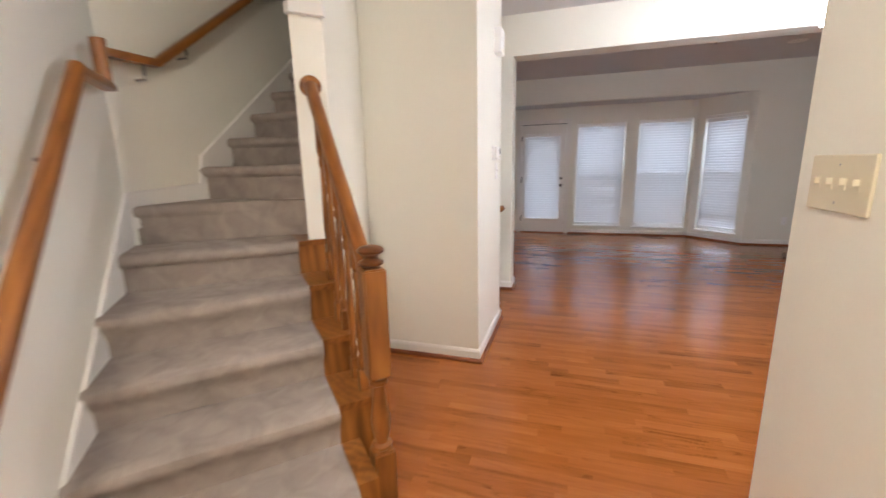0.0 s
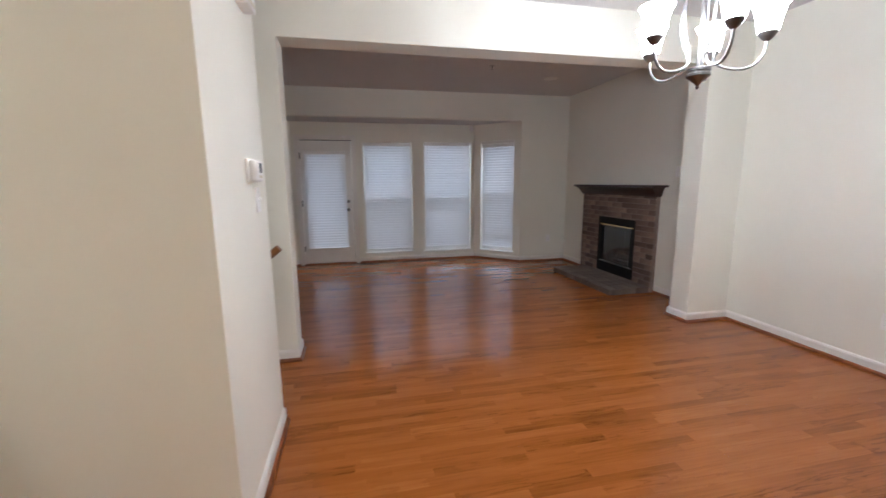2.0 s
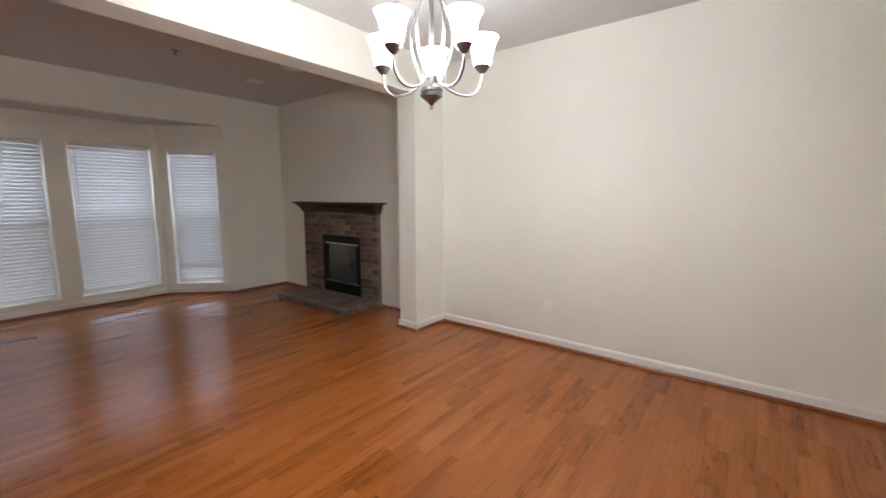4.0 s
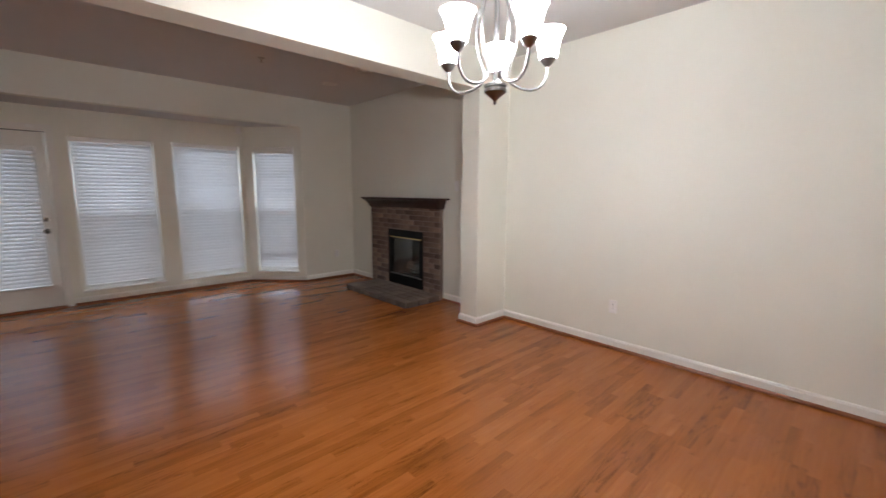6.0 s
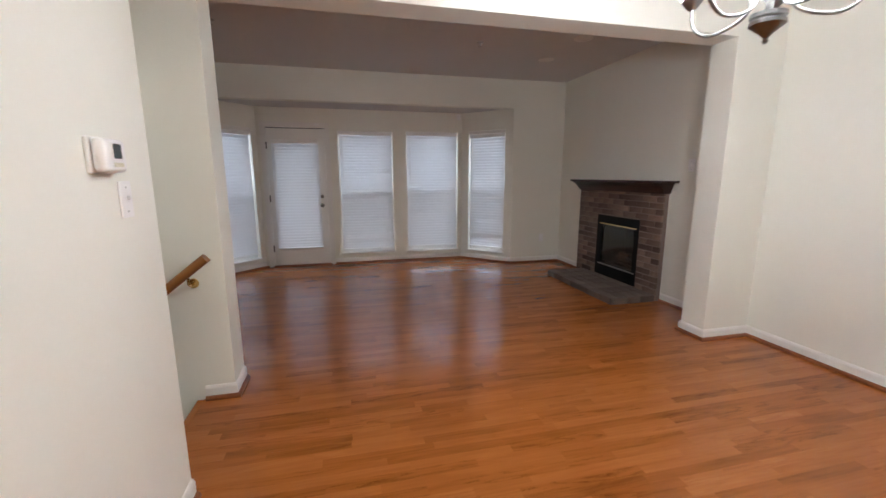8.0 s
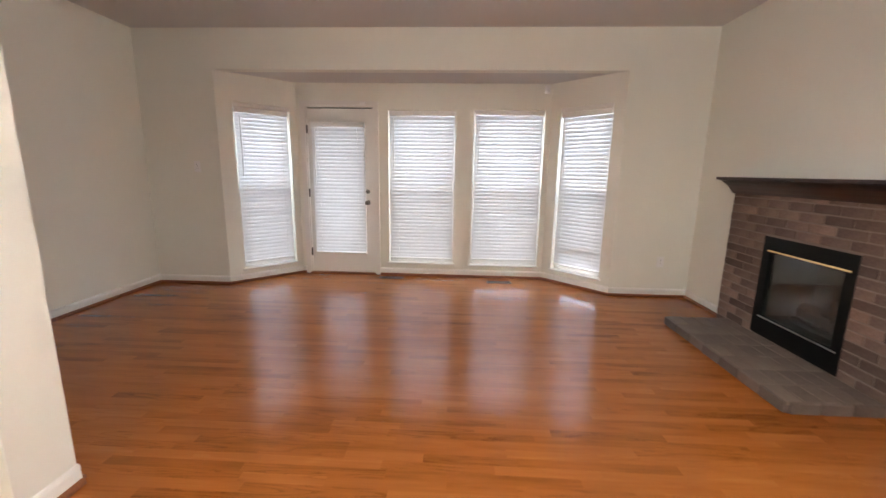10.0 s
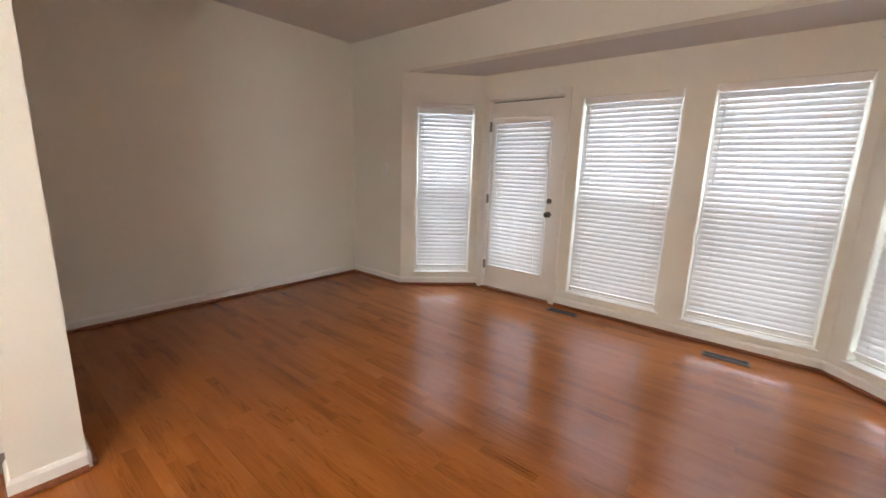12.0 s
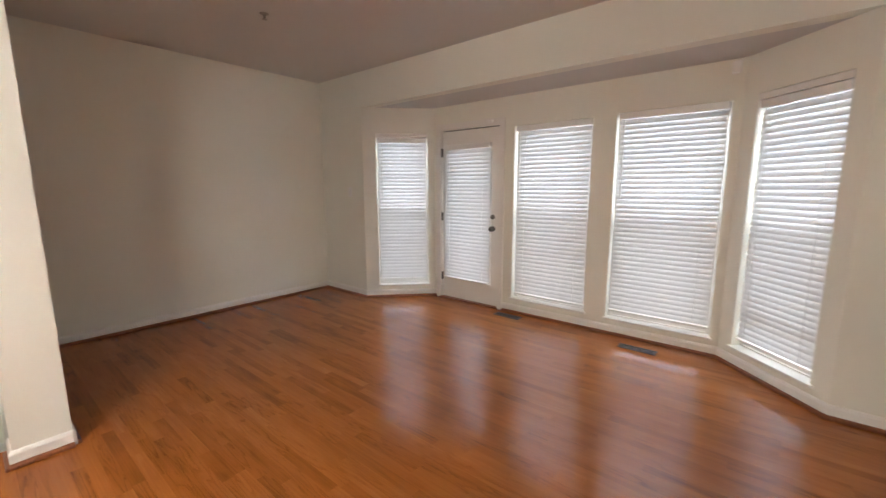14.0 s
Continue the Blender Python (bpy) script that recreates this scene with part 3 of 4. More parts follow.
for z, r in ((1.055, 0.027), (0.92, 0.031)):
    prof = [(r, 0), (r, 0.008), (r * 0.45, 0.012), (r * 0.42, 0.028)]
    prof += [(r * 0.9, 0.036), (r * 0.95, 0.05), (r * 0.7, 0.062), (0, 0.064)] if r > 0.03 else [(r * 0.7, 0.03), (0, 0.034)]
    part("door_knob" if r > 0.03 else "deadbolt", lathe(prof), HINGE, door, smooth=True, at=pose(-0.10, YF + 0.0195, z, 90, 0, 0))
blind("door_blind", m_front, gx0 - 0.03 - FLX, gx1 + 0.03 - FLX, gz0 + 0.0, gz1 + 0.02, -0.02, 58, "white slatted blind hung on the patio door", group="")
window_light("window_light", (-0.445, YF + 0.24, 1.06), (-0.445, 0, 1.06), 0.55, 1.55, WINDOW_WATTS * 0.5)

# ---------------------------------------------------------------- fireplace
FY0, FY1 = 5.36, 6.90
fire = thing("fireplace", "brown brick fireplace with a black gas firebox", "fireplace", pose(0, 0, 0))
part("backing", boxes((XR - 0.069, XR - 0.002, FY0 + 0.004, OY0, 0.0, 1.17), (XR - 0.069, XR - 0.002, OY1, FY1 - 0.004, 0, 1.17), (XR - 0.069, XR - 0.002, OY0, OY1, OZ1, 1.17), (XR - 0.069, XR - 0.002, OY0, OY1, 0.0, OZ0)), MORTAR, fire)
bh, joint = 0.0585, 0.009


def lay(y0, y1, z, h, depth_x, first):
    """One course of bricks from y0 to y1."""
    y = y0
    n = first
    while y < y1 - 0.02:
        ln = min(0.196 if n != 0 else 0.095, y1 - y)
        n = 1
        if y1 - y - ln < 0.04:
            ln = y1 - y
        wall_bricks.append((round(ln, 3), h, y + ln / 2, z))
        y += ln + joint


wall_bricks = []
z, row = 0.0, 0
while z < 1.165:
    h = min(bh, 1.17 - z)
    if z + h <= 0.075 or z >= OZ1 - 0.02:
        lay(FY0, FY1, z, h, 0, row % 2)
    else:
        lay(FY0, OY0, z, h, 0, row % 2)
        lay(OY1, FY1, z, h, 0, (row + 1) % 2)
    z += h + joint
    row += 1
hearth = thing("hearth", "low brown brick hearth slab in front of the fireplace", "hearth", pose(0, 0, 0))
HX0, HX1, HY0, HY1, HZ = 2.94, XR - 0.075, 5.36, 6.73, 0.072
part("bed", boxes((HX0 + 0.006, HX1, HY0 + 0.006, HY1 - 0.006, 0.002, HZ - 0.004)), HEARTH_BED, hearth)

mantel = thing("mantel_shelf", "dark stained wooden mantel shelf with a cove moulding", "mantel", pose(0, 0, 0))
part("shelf", soft_box(XR - 0.20, XR - 0.001, 5.245, 6.985, 1.285, 1.308, 0.004), MANTEL, mantel)
cove = [(0.0, 0.0), (0.084, 0.0), (0.092, 0.02), (0.112, 0.05), (0.138, 0.08), (0.17, 0.105), (0.18, 0.11), (0.18, 0.114), (0, 0.114)]
bm = bmesh.new()
rings = []
for s, h in cove:
    g = s * 0.42
    rings.append([bm.verts.new(c) for c in ((XR - 0.002, FY0 + 0.02 - g, 1.17 + h), (XR - 0.002 - s, FY0 + 0.02 - g, 1.17 + h), (XR - 0.002 - s, FY1 - 0.02 + g, 1.17 + h), (XR - 0.002, FY1 - 0.02 + g, 1.17 + h))])
for a, b in zip(rings, rings[1:]):
    for i in range(4):
        bm.faces.new((a[i], a[(i + 1) % 4], b[(i + 1) % 4], b[i]))
bmesh.ops.remove_doubles(bm, verts=bm.verts[:], dist=1e-5)
bmesh.ops.recalc_face_normals(bm, faces=bm.faces[:])
part("cove_moulding", bm, MANTEL, mantel)

# firebox: black surround, brass trims, glass, dark inside with logs
bx = XR - 0.062
for bar in ((bx - 0.012, bx + 0.06, OY0, OY0 + 0.075, 0.0765, OZ1), (bx - 0.012, bx + 0.06, OY1 - 0.075, OY1, 0.0765, OZ1), (bx - 0.012, bx + 0.06, OY0 + 0.075, OY1 - 0.075, OZ1 - 0.10, OZ1), (bx - 0.012, bx + 0.06, OY0 + 0.075, OY1 - 0.075, 0.0765, OZ0 + 0.11)):
    part("surround_bar", boxes(bar), BLACK, fire)
part("brass_trim", soft_box(bx - 0.022, bx - 0.012, OY0 + 0.03, OY1 - 0.06, OZ1 - 0.115, OZ1 - 0.10, 0.003), BRASS, fire, "thin polished brass bar")
part("brass_trim", soft_box(bx - 0.018, bx - 0.012, OY0 + 0.03, OY1 - 0.06, OZ0 + 0.108, OZ0 + 0.118, 0.002), STEEL, fire, "thin steel bar")
part("fire_glass", boxes((bx + 0.012, bx + 0.016, OY0 + 0.075, OY1 - 0.075, OZ0 + 0.11, OZ1 - 0.10)), FIREGLASS, fire, "dark tempered glass front")
fb = XR + 0.38
part("firebox", boxes((bx + 0.061, fb, OY0 + 0.003, OY0 + 0.02, OZ0 + 0.003, OZ1 - 0.003), (bx + 0.061, fb, OY1 - 0.02, OY1 - 0.003, OZ0 + 0.003, OZ1 - 0.003), (fb - 0.02, fb, OY0 + 0.02, OY1 - 0.02, OZ0 + 0.003, OZ1 - 0.003), (bx + 0.061, fb - 0.02, OY0 + 0.02, OY1 - 0.02, OZ0 + 0.003, OZ0 + 0.10), (bx + 0.061, fb - 0.02, OY0 + 0.02, OY1 - 0.02, OZ1 - 0.09, OZ1 - 0.003)), SOOT, fire)
logs = thing("log_set", "charred ceramic log set on a black grate in the firebox", "log set", pose(0, 0, 0))
for a, b, r in (((XR + 0.22, 5.80, 0.30), (XR + 0.20, 6.32, 0.31), 0.055), ((XR + 0.12, 5.86, 0.295), (XR + 0.13, 6.24, 0.30), 0.048), ((XR + 0.10, 5.93, 0.36), (XR + 0.24, 6.10, 0.40), 0.04), ((XR + 0.22, 5.85, 0.39), (XR + 0.13, 6.06, 0.36), 0.04)):
    va, vb = Vector(a), Vector(b)
    sec = [(x * random.uniform(0.85, 1.12), y * random.uniform(0.85, 1.12)) for x, y in circle(r, 11)]
    part("log", sweep([va.lerp(vb, f) + Vector((0, 0, 0.008 * math.sin(7 * f))) for f in (0, 0.3, 0.6, 1.0)], sec), LOG, logs, smooth=True)
for k in range(6):
    yy = 5.82 + 0.09 * k
    part("grate_bar", sweep([(XR + 0.06, yy, 0.27), (XR + 0.08, yy, 0.245), (XR + 0.28, yy, 0.245)], circle(0.007, 6)), BLACK, logs)
part("grate_foot", boxes((XR + 0.10, XR + 0.115, 5.80, 6.30, 0.2105, 0.238), (XR + 0.24, XR + 0.255, 5.80, 6.30, 0.2105, 0.238)), BLACK, logs)

# ---------------------------------------------------------------- chandelier
CX, CY, CZ = 1.611, 2.937, 1.800
chand = thing("chandelier", "brushed nickel five-arm chandelier with lit frosted glass shades", "chandelier", pose(CX, CY, 0))
part("canopy", lathe([(0.065, H - 0.001), (0.064, H - 0.012), (0.045, H - 0.028), (0.012, H - 0.036)][::-1], 28), NICKEL, chand, smooth=True)
part("hanging_rod", lathe([(0.006, 2.36), (0.006, H - 0.03)], 10), NICKEL, chand, smooth=True)
part("column", lathe([(0.011, CZ + 0.07), (0.011, CZ + 0.50), (0.02, CZ + 0.51), (0.024, CZ + 0.53), (0.014, CZ + 0.55), (0.006, CZ + 0.57)], 16), NICKEL, chand, smooth=True)
part("hub", lathe([(0.004, CZ - 0.002), (0.009, CZ + 0.006), (0.006, CZ + 0.014), (0.016, CZ + 0.026), (0.040, CZ + 0.046), (0.052, CZ + 0.055), (0.052, CZ + 0.066), (0.046, CZ + 0.069), (0.046, CZ + 0.076), (0.052, CZ + 0.079), (0.052, CZ + 0.090), (0.030, CZ + 0.097), (0.011, CZ + 0.10)], 28), NICKEL, chand, smooth=True)


def arm_points(a):
    """Down from the column's top, out past the hub and up again to the cup."""
    path = [(0.014, 0.52), (0.036, 0.505), (0.078, 0.45), (0.100, 0.37), (0.101, 0.30), (0.086, 0.225), (0.062, 0.165), (0.054, 0.130), (0.066, 0.104), (0.095, 0.086), (0.130, 0.074), (0.178, 0.068), (0.217, 0.084), (0.242, 0.115), (0.251, 0.15), (0.252, 0.185)]
    for _ in range(2):
        path = [path[0]] + [q for p0, p1 in zip(path, path[1:]) for q in ((0.75 * p0[0] + 0.25 * p1[0], 0.75 * p0[1] + 0.25 * p1[1]), (0.25 * p0[0] + 0.75 * p1[0], 0.25 * p0[1] + 0.75 * p1[1]))] + [path[-1]]
    return [(r * math.cos(a), r * math.sin(a), CZ + h) for r, h in path]


shade_profile = [(0.030, 0.0), (0.040, 0.004), (0.045, 0.03), (0.052, 0.07), (0.061, 0.105), (0.073, 0.128), (0.076, 0.133), (0.074, 0.134), (0.059, 0.107), (0.050, 0.07), (0.043, 0.03), (0.036, 0.008), (0.0, 0.006)]
ARM0 = 36
for k in range(5):
    a = radians(ARM0 + 72 * k)
    part("arm", sweep(arm_points(a), circle(0.0062, 8), up=(-math.sin(a), math.cos(a), 0)), NICKEL, chand, smooth=True)
    at = pose(0.252 * math.cos(a), 0.252 * math.sin(a), CZ + 0.178)
    part("cup", lathe([(0.006, 0.0), (0.014, 0.004), (0.024, 0.014), (0.032, 0.026), (0.038, 0.034), (0.038, 0.038), (0.0, 0.036)], 20), NICKEL, chand, smooth=True, at=at)
    part("shade", lathe([(r * 0.98, z * 0.97 + 0.035) for r, z in shade_profile], 28), SHADE, chand, "lit white frosted glass shade", smooth=True, at=at)

# ---------------------------------------------------------------- stairs
N = Vector((-0.58, 1.413, 0.0))               # foot of the newel
D = Vector((-0.7071, 0.7071, 0.0))           # way up the lower flight
A = Vector((0.7071, 0.7071, 0.0))            # across it, towards the hall
RISE, RUN = 0.19, 0.262
IN, OUT = -0.13, -0.93                      # carpet edges across the flight
START = -0.092
UX0, UX1 = -2.2, -1.29                       # upper flight
UY0, URUN = 2.225, 0.242
TURN_Z, UP_Z, URISE = 1.165, 1.372, 0.191


def at_stair(s, c, z):
    p = N + D * s + A * c
    return (p.x, p.y, z)


def out(s):
    """The wall edge of the carpet at s up the flight."""
    return -1.03 + 0.056 * s


def tread_mesh(points, z0, z1, nose=0.036, fall=0.0):
    """A carpeted step on a plan quadrilateral (front-in, front-out, back-out, back-in), its front edge rolled over; fall: the height over which the carpet drops in one curve to the step below."""
    fi, fo, bo, bi = [Vector((*p, 0)) for p in points]
    bm = bmesh.new()
    rows = []
    prof = [(0.0, z0), (0.0, z1 - 0.074), (0.003, z1 - 0.068), (nose * 0.7, z1 - 0.058), (nose, z1 - 0.042), (nose * 1.05, z1 - 0.026), (nose * 0.85, z1 - 0.012), (nose * 0.3, z1 - 0.002), (-0.03, z1)]
    if fall:
        prof = [(0.0, z0), (0.0, z1 - fall), (0.002, z1 - fall * 0.75), (0.010, z1 - fall * 0.55), (0.030, z1 - fall * 0.40), (0.046, z1 - fall * 0.28), (0.052, z1 - fall * 0.17), (0.046, z1 - fall * 0.07), (0.026, z1 - fall * 0.015), (0.0, z1), (-0.05, z1)]
    cuts = 9
    for i in range(cuts):
        f = i / (cuts - 1)
        front, back = fi.lerp(fo, f), bi.lerp(bo, f)
        way = (front - back).normalized()
        rows.append([bm.verts.new((front.x + way.x * o, front.y + way.y * o, z + (0.002 * math.sin(7 * f + 9 * z1) if j > 1 else 0))) for j, (o, z) in enumerate(prof)] + [bm.verts.new((back.x, back.y, z1)), bm.verts.new((back.x, back.y, z0))])
    n = len(rows[0])
    for a, b in zip(rows, rows[1:]):
        for i in range(n):
            bm.faces.new((a[i], a[(i + 1) % n], b[(i + 1) % n], b[i]))
    bm.faces.new(rows[0][::-1])
    bm.faces.new(rows[-1])
    bmesh.ops.recalc_face_normals(bm, faces=bm.faces[:])
    return bm


stairs = tagged(new("staircase"), "grey carpeted staircase with oak tread ends, turning on its way up", "staircase", kind="structure")
for k in range(1, 6):
    s = START + RUN * (k - 1)
    q = [at_stair(s, IN, 0)[:2], at_stair(s, out(s), 0)[:2], at_stair(s + RUN + 0.12, out(s + RUN), 0)[:2], at_stair(s + RUN + 0.03, IN, 0)[:2]]
    if k == 5:
        q[1] = at_stair(s + 0.09, out(s), 0)[:2]
    part("carpeted_step", tread_mesh(q, 0.0, RISE * k, fall=RISE if k < 5 else 0.0), CARPET, stairs, smooth=True)
    # oak end of the step beside the balusters
    lo = [at_stair(s - 0.02, IN + 0.002, 0)[:2], at_stair(s + RUN, IN + 0.002, 0)[:2], at_stair(s + RUN, 0.035, 0)[:2], at_stair(s - 0.02, 0.035, 0)[:2]]
    if k > 1:
        part("tread_end", prism(lo, RISE * k - 0.03, RISE * k), OAK_X, stairs, "varnished oak tread end")
    part("riser_end", prism([at_stair(s, IN + 0.002, 0)[:2], at_stair(s + RUN, IN + 0.002, 0)[:2], at_stair(s + RUN, 0.02 if k > 1 else -0.047, 0)[:2], at_stair(s, 0.02 if k > 1 else -0.047, 0)[:2]], 0.0, RISE * k - (0.0302 if k > 1 else 0.0)), OAK, stairs, "varnished oak stringer block")
# the turning step
s6 = START + RUN * 5
turn = [at_stair(s6, IN, 0)[:2], at_stair(s6 + 0.17, out(s6), 0)[:2], (UX0, UY0 + 0.02), (UX1 + 0.0, UY0 + 0.02)]
part("turning_step", tread_mesh(turn, 0.0, TURN_Z), CARPET, stairs, smooth=True)
for k in range(8):
    y = UY0 + URUN * k
    zt = UP_Z + URISE * k
    part("carpeted_step", tread_mesh([(UX1, y), (UX0, y), (UX0, y + URUN + 0.03), (UX1, y + URUN + 0.03)], max(0.0, zt - 0.5), zt), CARPET, stairs, smooth=True)

# walls round the stairs
WALL_TOP = 5.3
corner = (UX0, 1.70)
LD = Vector((-1.298 - corner[0], 0.692 - corner[1], 0)).normalized()   # down along the wall
lowend = (corner[0] + LD.x * 2.6, corner[1] + LD.y * 2.6)
off = 0.12 * 0.7071
structure("wall_stair_low", prism([corner, lowend, (lowend[0] - off, lowend[1] - off), (corner[0] - off * 1, corner[1] - off)], -0.02, WALL_TOP), PAINT, "angled off-white wall beside the lower stairs", "wall")
structure("wall_stair_side", boxes((UX0 - T, UX0, corner[1] - 0.03, BLOCK_Y1, 0.6, WALL_TOP), (UX0 - T, UX0, BLOCK_Y1, PIER0 - 0.003, 2.001, WALL_TOP)), PAINT, "off-white wall beside the upper stairs", "wall")
structure("wall_foyer_left", boxes((lowend[0] - T, lowend[0], FRONT, lowend[1] + 0.05, -0.02, WALL_TOP)), PAINT, "off-white wall of the entrance hall", "wall")
END_IN, END_OUT = (-1.186, 2.159), (-1.304, 2.041)
structure("wall_stair_inner", prism([END_IN, END_OUT, (UX1 + 0.006, 2.3), (UX1 + 0.006, BLOCK_Y1), (STAIR_WALL - 0.002, BLOCK_Y1), (STAIR_WALL - 0.002, BLOCK_Y0)], RISE * 5 - 0.005, WALL_TOP), PAINT, "off-white wall between hall and upper stairs", "wall")
structure("wall_stair_inner_low", prism([END_IN, (-1.29, 2.25), (UX1 + 0.006, BLOCK_Y1), (STAIR_WALL - 0.002, BLOCK_Y1), (STAIR_WALL - 0.002, BLOCK_Y0)], -0.02, RISE * 5 - 0.005), PAINT, "off-white wall under the stairs", "wall")
structure("wall_stair_inner_far", boxes((UX1 + 0.006, STAIR_WALL - 0.002, BLOCK_Y1 + 0.001, PIER0 - 0.001, 1.95, WALL_TOP)), PAINT, "off-white wall over the stairwell", "wall")
capm = part("post_cap", prism([(END_IN[0] + 0.02, END_IN[1] + 0.008), (END_IN[0] + 0.024, END_IN[1] - 0.024), (END_OUT[0] + 0.024, END_OUT[1] - 0.024), (END_OUT[0] - 0.024, END_OUT[1]), (END_OUT[0] - 0.01, END_OUT[1] + 0.012)], 2.12, 2.175), TRIM)
tagged(capm, "white moulded cap on the stair wall's end", "trim", kind="structure")
structure("wall_stair_end", boxes((UX0 - T, STAIR_WALL + 0.1, 4.205, PIER0 - 0.002, 2.75, WALL_TOP)), PAINT, "off-white wall at the head of the stairs", "wall")
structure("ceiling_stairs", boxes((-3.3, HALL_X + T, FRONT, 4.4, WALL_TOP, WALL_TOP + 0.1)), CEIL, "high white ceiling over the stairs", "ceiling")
structure("wall_hall_upper", boxes((-0.45, -0.40, FRONT, BLOCK_Y0 + 0.2, H + 0.201, WALL_TOP)), PAINT, "upper off-white wall over the hall", "wall")


# skirt boards up the stairs
def skirt(points, base, name="stair_skirt"):
    ob = part(name, sweep(points, [(0.0, -0.20), (0.014, -0.20), (0.014, 0.0), (0.008, 0.006), (0.0, 0.006)]), TRIM, base, "white painted skirt board")
    return ob


sk = tagged(new("skirt_board"), "white skirt board running up the stairs", "skirting", kind="structure")
p0 = (corner[0] + LD.x * 1.35, corner[1] + LD.y * 1.35, 0.19)
slope = RISE / RUN
skirt([(p0[0], p0[1], 0.26), (corner[0] + LD.x * 0.20, corner[1] + LD.y * 0.20, 0.26 + 1.15 * slope), (corner[0], corner[1], TURN_Z + 0.07)], sk)
skirt([(UX0, corner[1], TURN_Z + 0.07), (UX0, UY0 - 0.05, TURN_Z + 0.10), (UX0, UY0 - 0.01, UP_Z + 0.07), (UX0, UY0 + URUN * 8, UP_Z + URISE * 8 + 0.07)], sk)

# balustrade
RAIL = [(-0.030, -0.022), (0.030, -0.022), (0.032, 0.0), (0.026, 0.020), (0.012, 0.030), (-0.012, 0.030), (-0.026, 0.020), (-0.032, 0.0)]
bal = thing("stair_balustrade", "honey oak stair balustrade with turned newel post and balusters", "balustrade", pose(0, 0, 0))
h = 0.048


def turned(zs, base_z, top_z, half):
    """Square blocks at both ends and a turned vase between them."""
    bm = bmesh.new()
    box(bm, -half, half, -half, half, base_z, zs[0])
    box(bm, -half, half, -half, half, zs[1], top_z)
    bmesh.ops.bevel(bm, geom=[e for e in bm.edges], offset=half * 0.14, segments=2, affect="EDGES")
    t0, t1 = zs
    ln = t1 - t0
    prof = [(0.98, 0), (0.72, 0.02), (0.95, 0.05), (0.95, 0.08), (0.60, 0.11), (0.66, 0.16), (0.86, 0.30), (0.90, 0.40), (0.78, 0.55), (0.60, 0.75), (0.52, 0.87), (0.85, 0.90), (0.85, 0.94), (0.62, 0.96), (0.98, 1.0)]
    tb = lathe([(half * r, t0 - 0.002 + (ln + 0.004) * f) for r, f in prof], 20)
    me = bpy.data.meshes.new("tmp")
    tb.to_mesh(me)
    tb.free()
    bm.from_mesh(me)
    bpy.data.meshes.remove(me)
    return bm


NEWEL_TOP = 1.072
rot = pose(N.x, N.y, 0, 0, 0, 45)
newel = part("newel_post", turned((0.24, 0.56), 0.0, NEWEL_TOP - 0.085, 0.043), OAK, bal, smooth=True, at=rot)
part("newel_cap", lathe([(0.030, -0.087), (0.030, -0.078), (0.044, -0.070), (0.046, -0.060), (0.030, -0.052), (0.024, -0.044), (0.030, -0.036), (0.047, -0.026), (0.050, -0.017), (0.042, -0.007), (0.022, -0.001), (0.0, 0.0)], 24), CAP_OAK, bal, "turned oak newel cap", smooth=True, at=pose(N.x, N.y, NEWEL_TOP))
ROSE = Vector((-1.247, 2.098, 1.775))
r0 = Vector((N.x, N.y, NEWEL_TOP - 0.13)) + D * 0.035
r1 = ROSE - D * 0.012
part("handrail", sweep([r0, r1], RAIL), OAK_X, bal, smooth=True)
part("rosette", lathe([(0.056, 0), (0.056, 0.008), (0.050, 0.014), (0.044, 0.016), (0.0, 0.018)], 28), OAK, bal, "round oak wall rosette", smooth=True, at=Matrix.Translation(ROSE + D * 0.002) @ (-D).to_track_quat("Z", "Y").to_matrix().to_4x4())
for k in range(2, 6):
    for f in (0.22, 0.72):
        s = START + RUN * (k - 1 + f)
        if s < 0.10 or s > 0.85:
            continue
        zr = r0.z + (r1.z - r0.z) * (s - 0.035) / ((r1 - r0).xy.length)
        zb = RISE * k
        zt_ = zr - 0.02
        part("baluster", turned((zb + 0.10, zt_ - 0.16), zb, zt_, 0.019), OAK, bal, smooth=True, at=pose(*at_stair(s, 0, 0)[:2], 0, 0, 0, 45))

# wall handrail on the other side
wr = thing("wall_handrail", "honey oak handrail on metal brackets beside the stairs", "handrail", pose(0, 0, 0))
in_ = Vector((0.7071, 0.7071, 0)) * 0.075
c3 = Vector((corner[0], corner[1], 0))


def low(s, z):
    return c3 + in_ + LD * s + Vector((0, 0, z))


SLIM = [(a * 0.9, b * 0.88) for a, b in RAIL]
part("rail", sweep([low(2.2, 0.27), low(0.60, 1.755)], SLIM), OAK_X, wr, smooth=True)
neck = part("gooseneck", sweep([low(0.62, 1.745), low(0.22, 1.745)], SLIM), OAK_X, wr, smooth=True)
part("riser_block", sweep([low(0.27, 1.73), low(0.27, 1.945)], SLIM), OAK, neck, smooth=True)
part("upper_rail", sweep([(UX0 + 0.075, corner[1] - 0.04, 1.93), (UX0 + 0.075, corner[1] + 0.245, 1.935), (UX0 + 0.075, corner[1] + 2.245, 1.935 + 2.0 * 0.765)], SLIM), OAK_UP, wr, smooth=True)
